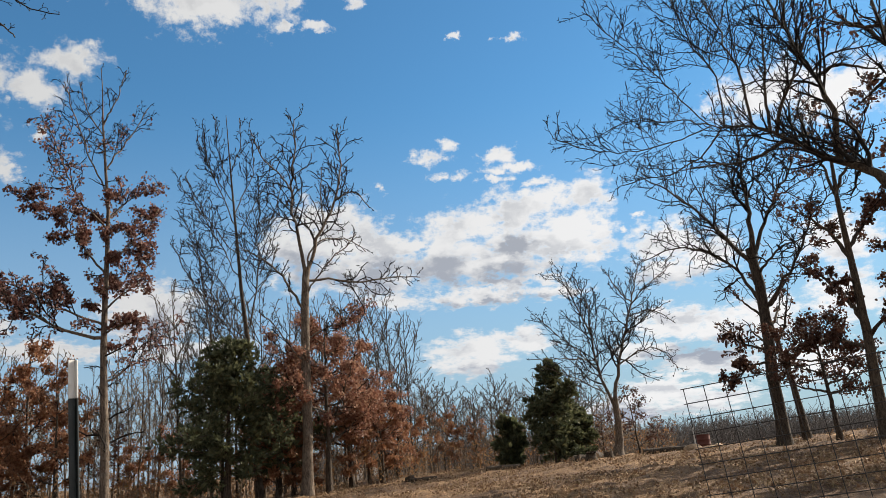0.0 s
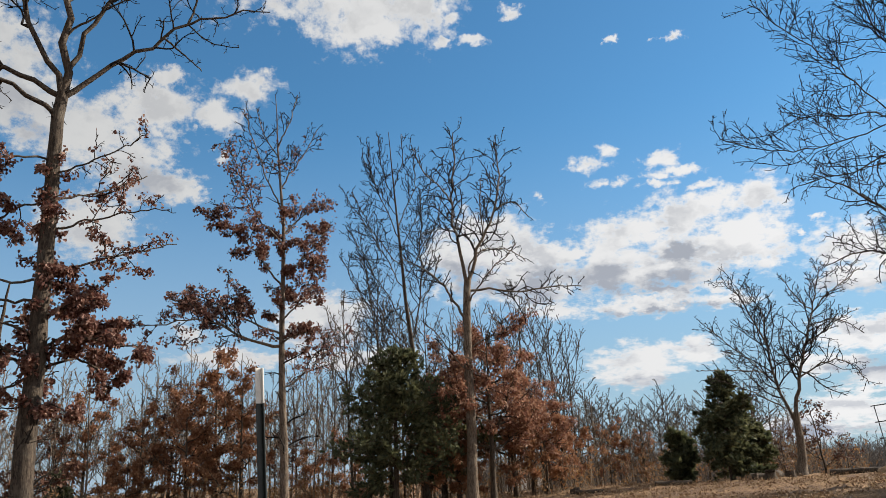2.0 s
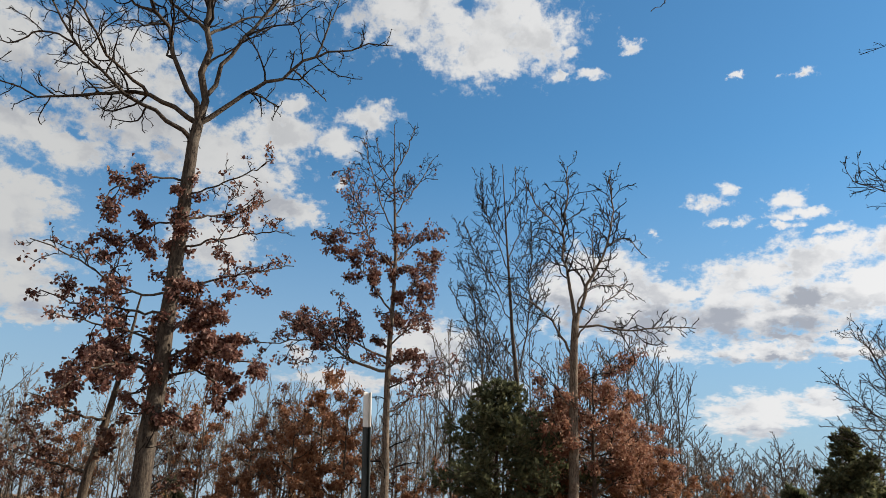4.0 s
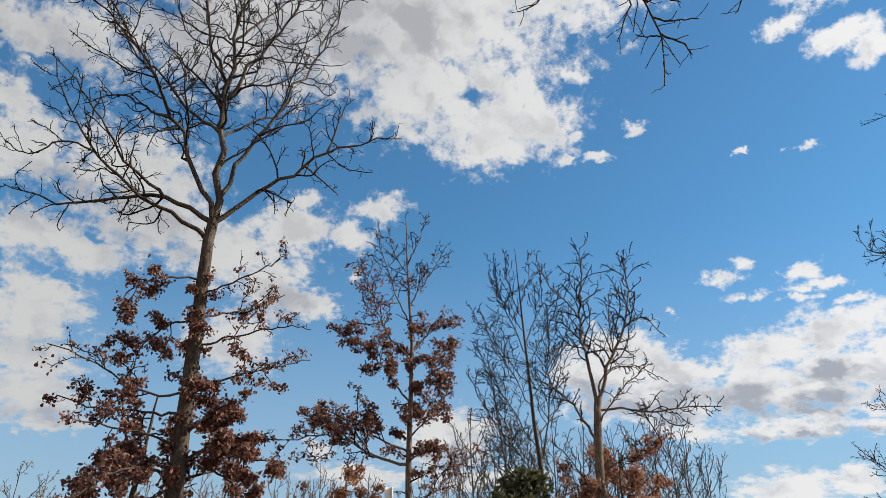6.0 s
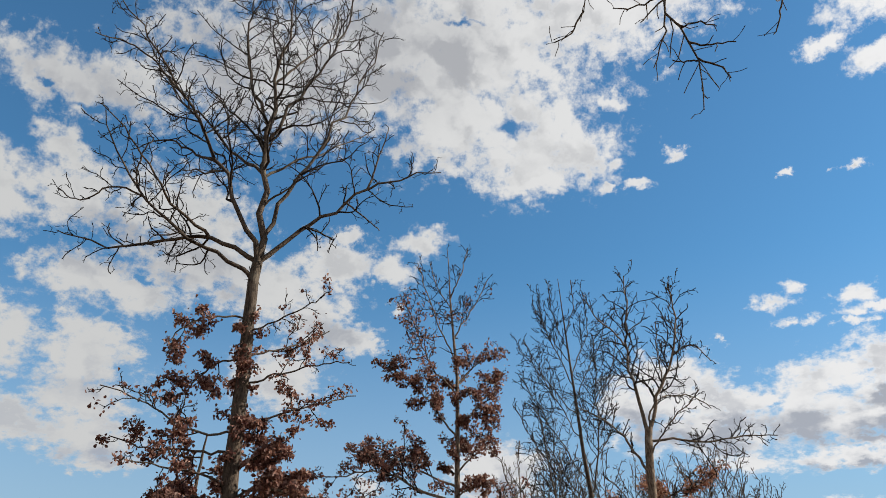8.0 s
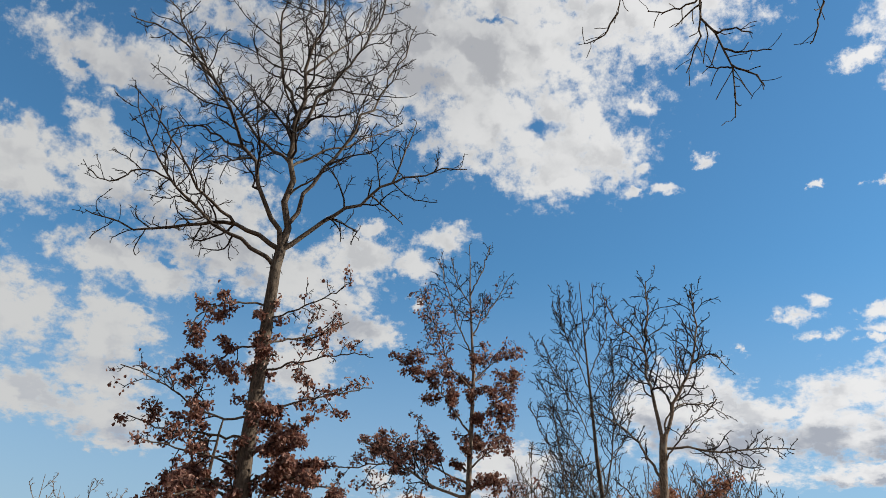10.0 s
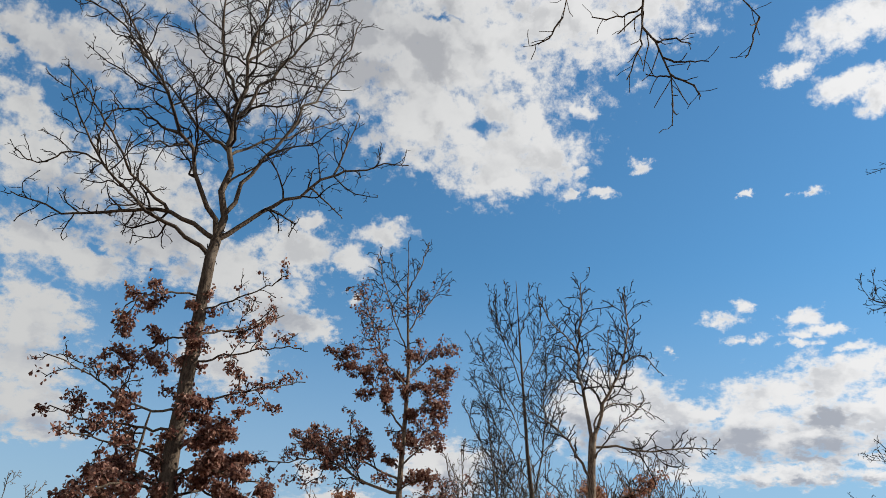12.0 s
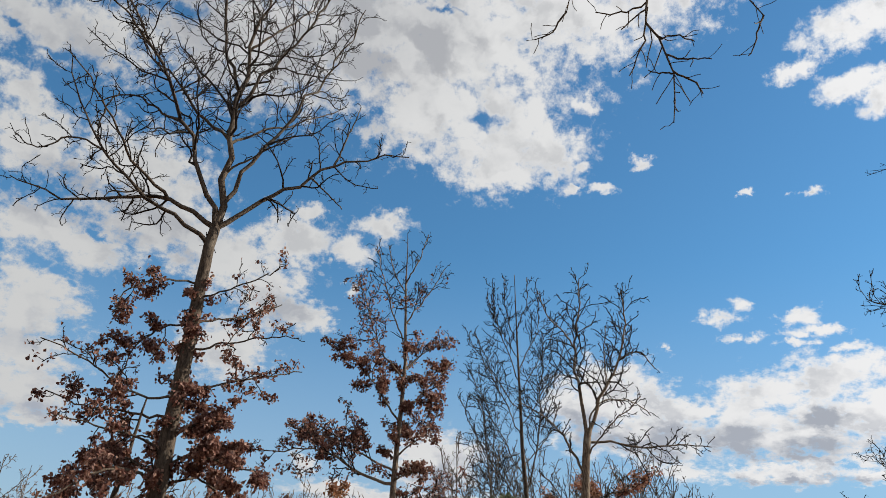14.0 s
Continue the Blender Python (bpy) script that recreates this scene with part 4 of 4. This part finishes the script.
# oaks added east of the field, mostly unseen, to cast shade across it
for az, d, tall in ((-33.8, 31.0, 10.5), (-38.5, 27.0, 11.5), (-37.0, 36.0, 11.0)):
    tree("leafy_oak_tree", spot(az, d), az, ((0.1, -0.2), (0.0, tall * 0.4), (-0.2, tall)), 0.2, 0.02,
         crown_limbs(tall, 0.22, 15, 3.9, 26, 0.07, 1.0), 0.010, "oak holding many dull brown leaves", BARK_DARK, TWIG, LEAF_BROWN, 6000, 0.13,
         dense=(2.8, 3.4, 3.8), leaf_spread=0.07, group="oaks east of the field")

# the leaning oak beside the tall one, and the second stem by the field's oak
tree("oak_tree", spot(42.6, 19.5), 42.6, ((-0.45, -0.2), (-0.2, 2.5), (0.1, 4.6), (0.2, 6.4)), 0.14, 0.02,
     crown_limbs(6.4, 0.26, 10, 1.9, 4, 0.045, 1.0), 0.008, "leaning slim oak with dark brown leaves", BARK_DARK, TWIG, LEAF_BROWN, 1700, 0.12)
tree("oak_tree", spot(-23.2, 31.5), -23.2, ((0.05, -0.2), (-0.1, 2.0), (-0.5, 4.5), (-0.7, 7.0)), 0.14, 0.03,
     crown_limbs(7.0, 0.35, 9, 2.8, 40, 0.08, 0.5), 0.0105, "slim dark oak close to a larger one", BARK_DARK, TWIG, LEAF_BROWN, 500, 0.11, dense=(2.0, 3.0, 4.0))
tree("thin_tree", spot(16.6, 36.2), 16.6, ((0.2, -0.2), (0.1, 5.0), (-0.55, 8.5), (-0.95, 11.5)), 0.09, 0.012,
     crown_limbs(11.5, 0.5, 9, 1.9, 58, 0.03), 0.010, "thin bare tree leaning beside a cedar", BARK_DARK, TWIG, dense=(1.8, 2.6, 3.0))


def undergrowth():
    """Brush, suckers and fallen leaves along the foot of the wood."""
    n = 3800
    az = np.concatenate([rng.uniform(2, 58, n - 500), rng.uniform(-15, 2, 500)])
    d = np.concatenate([rng.uniform(37, 60, n - 500), rng.uniform(43, 60, 500)])
    open_gap = (az > 4.0) & (az < 15.0) & (rng.uniform(0, 1, n) < 0.55)
    az = np.where(open_gap, az + 30, az)
    x, y = -d * np.sin(np.radians(az)), d * np.cos(np.radians(az))
    P = np.empty((n, 5, 3))
    P[:, 0] = np.stack([x, y, land(x, y) - 0.05], -1)
    way = unit(np.stack([rng.normal(0, 0.35, n), rng.normal(0, 0.35, n), np.ones(n)], -1))
    tall = 0.4 + 2.4 * rng.uniform(0, 1, n) ** 1.6
    for k in range(1, 5):
        way = unit(way + rng.normal(0, 0.14, way.shape))
        P[:, k] = P[:, k - 1] + way * (tall / 4)[:, None]
    R = np.linspace(1, 0.4, 5)[None] * rng.uniform(0.008, 0.018, n)[:, None]
    B, RB = grow(P, R, 2.2, 0.45, 42, 0.2, 4, 0.007, 0.25, 0.2)
    ob = new("undergrowth", mesh_of("undergrowth", *joined([tubes(P, R, 4), tubes(B, RB, 3)])))
    ob.data.materials.append(TWIG_PALE)
    tagged(ob, "tangled bare brush along the foot of the wood", "brush", kind="stuff")
    ob = new("undergrowth_leaves", mesh_of("undergrowth_leaves", *leaves(B, 22000, 0.12, 0.1), smooth=False))
    ob.data.materials.append(LEAF_BUFF)
    tagged(ob, "dry buff and russet leaves on the low brush", "leaves", kind="stuff")


undergrowth()


def far_wood():
    """The grey line of woods beyond the field."""
    n = 8000
    az = rng.uniform(-48, 14, n)
    d = rng.uniform(160, 330, n)
    x, y = -d * np.sin(np.radians(az)), d * np.cos(np.radians(az))
    tall = rng.uniform(8.0, 11.5, n)
    P = np.empty((n, 4, 3))
    P[:, 0] = np.stack([x, y, land(x, y) - 0.3], -1)
    for k in range(1, 4):
        P[:, k] = P[:, k - 1] + np.stack([rng.normal(0, 0.3, n), rng.normal(0, 0.3, n), tall / 3], -1)
    R = np.linspace(1, 0.22, 4)[None] * rng.uniform(0.07, 0.15, n)[:, None]
    B, RB = grow(P, R, 0.9, 0.36, 48, 0.2, 3, 0.045, 0.35, 0.2, most=7)
    C, RC = grow(B, RB, 1.2, 0.5, 42, 0.2, 2, 0.045, 0.2, 0.2, most=3)
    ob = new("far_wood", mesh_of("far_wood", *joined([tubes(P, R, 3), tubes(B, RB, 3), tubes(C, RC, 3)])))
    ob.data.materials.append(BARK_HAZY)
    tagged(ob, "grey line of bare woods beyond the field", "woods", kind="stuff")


far_wood()


def litter():
    """Straw, dead grass and leaves on the field."""
    n = 42000
    az = rng.uniform(-34, 16, n)
    d = 14 + 34 * rng.uniform(0, 1, n) ** 0.9
    x, y = -d * np.sin(np.radians(az)), d * np.cos(np.radians(az))
    keep = (np.sin(x * 0.9 + 1.3 * np.sin(y * 0.5)) + np.sin(y * 0.8 + x * 0.3) + rng.normal(0, 0.8, n)) > -0.6
    x, y = x[keep], y[keep]
    n = len(x)
    P = np.empty((n, 3, 3))
    P[:, 0] = np.stack([x, y, land(x, y) - 0.01], -1)
    way = unit(np.stack([rng.normal(0, 0.8, n), rng.normal(0, 0.8, n), rng.uniform(0.25, 1.0, n)], -1))
    tall = rng.uniform(0.04, 0.17, n)
    P[:, 1] = P[:, 0] + way * (tall * 0.55)[:, None]
    P[:, 2] = P[:, 1] + unit(way + np.array([0, 0, -0.5])) * (tall * 0.45)[:, None]
    R = np.array([1.0, 0.8, 0.3])[None] * rng.uniform(0.003, 0.008, n)[:, None]
    ob = new("dead_grass", mesh_of("dead_grass", *tubes(P, R, 3)))
    ob.data.materials.append(STRAW)
    tagged(ob, "dead straw-coloured grass standing in the field", "grass", kind="stuff")
    L = P[rng.integers(0, n, 45000)]
    ob = new("fallen_leaves", mesh_of("fallen_leaves", *leaves(L, 45000, 0.075, 0.06, 0.1, 2), smooth=False))
    ob.data.materials.append(LEAF_LITTER)
    tagged(ob, "fallen brown leaves lying on the field", "leaves", kind="stuff")


litter()


# ---------------------------------------------------------------- the fence by the camera
def rod(points, radius, sides=6):
    P = np.array(points, float)[None]
    return mesh_of("rod", *tubes(P, np.full((1, len(points)), radius), sides))


def fence_post():
    """A steel T-post with studs, a white tip and a wire clip."""
    at = spot(23.7, 2.70)
    root = thing("fence_post", at, 0, "dark green steel fence post with a white tip", "fence post")
    root.matrix_world = pose(*at, 0, 0, 23.7) @ pose(0, 0, 0, 0, -3.0, 0) @ pose(0, 0, 0, 0, 0, 118)
    top = 1.888 - at.z

    def profile(z0, z1):
        bm = bmesh.new()
        box(bm, (0.028, 0.005, z1 - z0), (0, 0, (z0 + z1) / 2), bevel=0.0012)
        box(bm, (0.005, 0.020, z1 - z0), (0, 0.0125, (z0 + z1) / 2), bevel=0.0012)
        return bm
    part("shaft", profile(-0.3, top - 0.118), POST_DARK, root)
    part("tip", profile(top - 0.118, top), POST_WHITE, root, "weathered white painted tip")
    for k in range(20):
        bm = bmesh.new()
        box(bm, (0.010, 0.006, 0.012), (0, -0.0065, top - 0.20 - k * 0.068), bevel=0.002)
        part("stud", bm, POST_DARK, root)
    z = 1.445 - at.z
    ring = [(0.021 * math.cos(a), 0.010 + 0.022 * math.sin(a), z + 0.002 * math.sin(3 * a)) for a in np.linspace(0, 2 * math.pi, 15)]
    piece("clip", rod(ring, 0.0022), WIRE_BRIGHT, root, "bright wire clip")
    return root.matrix_world.translation + Vector((-0.085, -0.035, 0)), z


def fence_wires(at, z):
    a = Vector((at.x, at.y, at.z + z))
    for end in ((-4.6, 2.15, 1.28), (0.35, 3.4, 1.16)):
        b = Vector(end)
        line = [a.lerp(b, f) - Vector((0, 0, 0.10 * math.sin(math.pi * f) ** 1.0 * (b - a).length / 3)) for f in np.linspace(0, 1, 16)]
        ob = new("fence_wire", rod(line, 0.0016, 5))
        ob.data.materials.append(WIRE)
        tagged(ob, "thin slack wire strung from the steel post", "wire", "fence wires")


fence_wires(*fence_post())


def wire_panel():
    """A welded wire stock panel, leaning a little."""
    az, d = -16.0, 5.35
    corner = Vector((-d * math.sin(radians(az)), d * math.cos(radians(az)), EYE + d * math.tan(radians(3.4))))
    root = thing("wire_panel", corner, -22, "rusty welded wire livestock panel leaning beside the field", "fence panel")
    root.matrix_world = root.matrix_world @ pose(0, 0, 0, 2, -5.2, 0)
    rows, columns, dz, dx = 18, 22, 0.095, 0.127
    for k in range(columns):
        piece("upright_wire", rod([(k * dx, 0, 0), (k * dx + 0.002, 0.002, -0.8), (k * dx, 0, -(rows - 1) * dz)], 0.0031), WIRE, root)
    for k in range(rows):
        x1 = (columns - 1) * dx
        piece("cross_wire", rod([(-0.02, 0.006, -k * dz), (x1 * 0.5, 0.006, -k * dz - 0.004), (x1 + 0.02, 0.006, -k * dz)], 0.0034), WIRE, root)


wire_panel()


# ---------------------------------------------------------------- the branch overhead
def overhanging_tree():
    """The tree behind the camera, whose twigs hang into the view."""
    at = Vector((2.6, -3.4, float(land(2.6, -3.4))))
    root = thing("overhanging_tree", at, 0, "bare tree whose twigs hang overhead", "tree")
    T = trunk_line(((0, -0.2), (0.05, 3.5), (-0.1, 7.5), (0, 10.0)), 16)
    TR = flare(T[:, 2], 0.24, 0, 0.05, 10.0)
    piece("trunk", mesh_of("trunk", *tubes(T[None], TR[None], 12)), BARK_DARK, root)
    z0 = at.z
    begin = np.array([0.0, 0.0, 5.6])
    over = np.array([begin, (-0.9, 2.0, 6.7 - z0), (-1.9, 4.4, 7.2 - z0), (-2.6, 6.2, 6.7 - z0), (-2.93, 7.39, 5.42 - z0)])
    s = np.linspace(0, 4, 25)
    over = np.stack([np.interp(s, range(5), over[:, n]) for n in range(3)], -1) + rng.normal(0, 0.015, (25, 3))
    piece("limb", mesh_of("limb", *tubes(over[None], np.linspace(0.075, 0.016, 25)[None], 8)), BARK_DARK, root)
    west = np.array([(-0.05, 0.0, 5.0), (-1.6, 1.2, 6.6 - z0), (-3.6, 3.0, 6.9 - z0), (-5.2, 4.6, 6.0 - z0), (-6.15, 5.35, 4.95 - z0)])
    west = np.stack([np.interp(s, range(5), west[:, n]) for n in range(3)], -1) + rng.normal(0, 0.015, (25, 3))
    WR = np.linspace(0.06, 0.006, 25)
    W1, WR1 = grow(west[None], WR[None], 3.0, 0.07, 50, 0.0, 5, 0.004, 0.75, 0.2)
    W2, WR2 = grow(W1, WR1, 8.0, 0.4, 48, 0.0, 4, 0.003, 0.2, 0.2)
    piece("limb", mesh_of("limb", *joined([tubes(west[None], WR[None], 8), tubes(W1, WR1, 5), tubes(W2, WR2, 4)])), BARK_DARK, root)
    lines, radii = {"limb": over}, {"limb": np.linspace(0.075, 0.016, 25)}
    for spec in OVERHEAD:
        P0 = lines[spec["start"][0]]
        k = spec["start"][1] * (len(P0) - 1)
        i = min(int(k), len(P0) - 2)
        P = limb_line(P0[i] + (P0[i + 1] - P0[i]) * (k - i), spec, 9, 0.03)
        R = np.linspace(spec["radius"] * 0.9, 0.0036, 9)
        lines[spec["key"]] = P
        B, RB = grow(P[None], R[None], 11.0, 0.26, 48, 0.0, 4, 0.003, 0.2, 0.25)
        piece("twig", mesh_of("twig", *joined([tubes(P[None], R[None], 6), tubes(B, RB, 4)])), BARK_DARK, root)


OVERHEAD = [
    limb("main", ("limb", 1.0), 0, 1.07, (-83, -72, -80, -102), 0.010),
    limb("a", ("main", 0.19), 160, 0.44, (-78, -69), 0.008),
    limb("b", ("main", 0.34), 340, 0.32, (-24, -49), 0.008),
    limb("c", ("main", 0.48), 10, 0.29, (-29, 5), 0.008),
    limb("d", ("main", 0.61), 350, 0.30, (-41, -69), 0.008),
    limb("e", ("main", 0.63), 200, 0.16, (-15, 24), 0.007),
    limb("f", ("main", 0.06), 160, 0.41, (6, 30), 0.008),
    limb("g", ("main", 0.13), 190, 0.23, (-45, -40), 0.007),
    limb("west", ("limb", 0.80), 130, 1.60, (-36, -36), 0.012),
    limb("h", ("west", 1.0), 190, 0.39, (-68, -20), 0.008),
    limb("east", ("limb", 0.80), 67, 1.70, (-50, -50), 0.012),
    limb("i", ("east", 1.0), 190, 0.34, (-67, -71), 0.008),
]
overhanging_tree()


# ---------------------------------------------------------------- clutter across the field
def log(at, length, radius, turn, label, rise=0.0):
    root = thing("log", (at.x, at.y, at.z + radius * 0.85), turn, label, "log", "logs and stumps")
    s = np.linspace(-length / 2, length / 2, 9)
    P = np.stack([s, rng.normal(0, 0.012, 9), s * rise + rng.normal(0, 0.008, 9)], -1)
    v, f = tubes(P[None], (radius * (1 + rng.normal(0, 0.05, 9)))[None], 12)
    piece("bark", mesh_of("log", v, f), BARK_DARK, root)
    for end, n in ((0, 0), (8, 1)):
        bm = bmesh.new()
        bmesh.ops.create_circle(bm, cap_ends=True, segments=12, radius=radius * 0.97)
        bmesh.ops.rotate(bm, cent=(0, 0, 0), matrix=Matrix.Rotation(radians(90), 3, "Y"), verts=bm.verts)
        bmesh.ops.translate(bm, vec=P[end] + np.array([0.006 if n else -0.006, 0, 0]), verts=bm.verts)
        part("cut_face", bm, CUT_WOOD, root, "pale sawn end")
    return root


def stump(at, radius, height, label):
    root = thing("stump", at, rng.uniform(0, 360), label, "stump", "logs and stumps")
    z = np.linspace(-0.05, height, 5)
    P = np.stack([rng.normal(0, 0.01, 5), rng.normal(0, 0.01, 5), z], -1)
    piece("bark", mesh_of("stump", *tubes(P[None], (radius * (1 + 0.35 * np.exp(-np.maximum(z, 0) / 0.12)))[None], 14)), BARK_DARK, root)
    bm = bmesh.new()
    bmesh.ops.create_circle(bm, cap_ends=True, segments=14, radius=radius * 1.0)
    bmesh.ops.translate(bm, vec=P[-1] + np.array([0, 0, 0.004]), verts=bm.verts)
    part("cut_face", bm, CUT_WOOD, root, "pale sawn top")


for az, d, length, r, turn in ((-8.8, 38, 1.3, 0.16, 20), (-9.6, 38.5, 0.9, 0.2, 70), (-14.2, 34, 1.9, 0.13, 8), (-15.0, 33.5, 1.2, 0.12, -20), (-3.0, 36, 1.6, 0.1, 15), (2.6, 35, 1.2, 0.09, -10)):
    log(spot(az, d), length, r, turn, "weathered log lying in the dry grass")
for az, d, r, h in ((-9.2, 37.2, 0.22, 0.35), (-8.2, 37.8, 0.18, 0.28), (-10.4, 38.4, 0.2, 0.3), (3.6, 35.5, 0.2, 0.25)):
    stump(spot(az, d), r, h, "low cut stump at the edge of the field")


def fire_barrel():
    at = spot(-16.8, 33)
    root = thing("burn_barrel", at, 15, "rusty red-brown burn barrel in the field", "barrel")
    root.scale = (0.85, 0.85, 0.8)
    z = np.array([0, 0.02, 0.20, 0.22, 0.24, 0.42, 0.44, 0.46, 0.66, 0.68])
    r = np.array([0.29, 0.30, 0.30, 0.312, 0.30, 0.30, 0.312, 0.30, 0.30, 0.305])
    P = np.stack([0 * z, 0 * z, z], -1)
    ob = piece("drum", mesh_of("drum", *tubes(P[None], r[None], 22)), RUST, root)
    solid = ob.modifiers.new("wall", "SOLIDIFY")
    solid.thickness = 0.008
    ring = [(0.305 * math.cos(a), 0.305 * math.sin(a), 0.68) for a in np.linspace(0, 2 * math.pi, 25)]
    piece("rim", rod(ring, 0.012), RUST, root)
    for az, d, s in ((-16.1, 32.6, 0.28), (-15.8, 32.9, 0.22), (-17.7, 32.4, 0.2), (-17.3, 32.3, 0.16), (-16.4, 32.2, 0.18)):
        bm = bmesh.new()
        bmesh.ops.create_icosphere(bm, subdivisions=2, radius=s)
        for v in bm.verts:
            v.co = v.co * (1 + 0.25 * noise.noise(v.co * 4 + Vector((az, d, s)))) * 1.0
            v.co.z *= 0.62
        p = spot(az, d)
        me = bpy.data.meshes.new("rock")
        bm.to_mesh(me)
        bm.free()
        rock = new("rock", me)
        me.materials.append(CUT_WOOD)
        rock.location = (p.x, p.y, p.z + s * 0.35)
        tagged(rock, "pale tan rock beside a burn barrel", "rock", "rocks round the barrel")
    bm = bmesh.new()
    bmesh.ops.create_cone(bm, cap_ends=True, segments=10, radius1=0.035, radius2=0.03, depth=0.9)
    me = bpy.data.meshes.new("white_stake")
    bm.to_mesh(me)
    bm.free()
    me.materials.append(POST_WHITE)
    stake = new("white_stake", me)
    p = spot(-16.25, 33.4)
    stake.location = (p.x, p.y, p.z + 0.4)
    tagged(stake, "short white stake standing by the barrel", "stake")


fire_barrel()


def white_shed():
    """A white shed, glimpsed between the trunks."""
    at = spot(6.9, 74)
    root = thing("white_shed", at, 5, "low white shed glimpsed between the trees", "shed")
    bm = bmesh.new()
    box(bm, (3.4, 2.6, 1.5), (0, 0, 0.75), bevel=0.02)
    part("wall", bm, WHITE_SHEET, root)
    bm = bmesh.new()
    box(bm, (3.7, 2.9, 0.12), (0, 0, 1.57), bevel=0.02)
    part("roof", bm, RUST, root)
    bm = bmesh.new()
    box(bm, (0.8, 0.06, 1.25), (0.5, -1.32, 0.65), bevel=0.01)
    part("door", bm, CUT_WOOD, root)


white_shed()
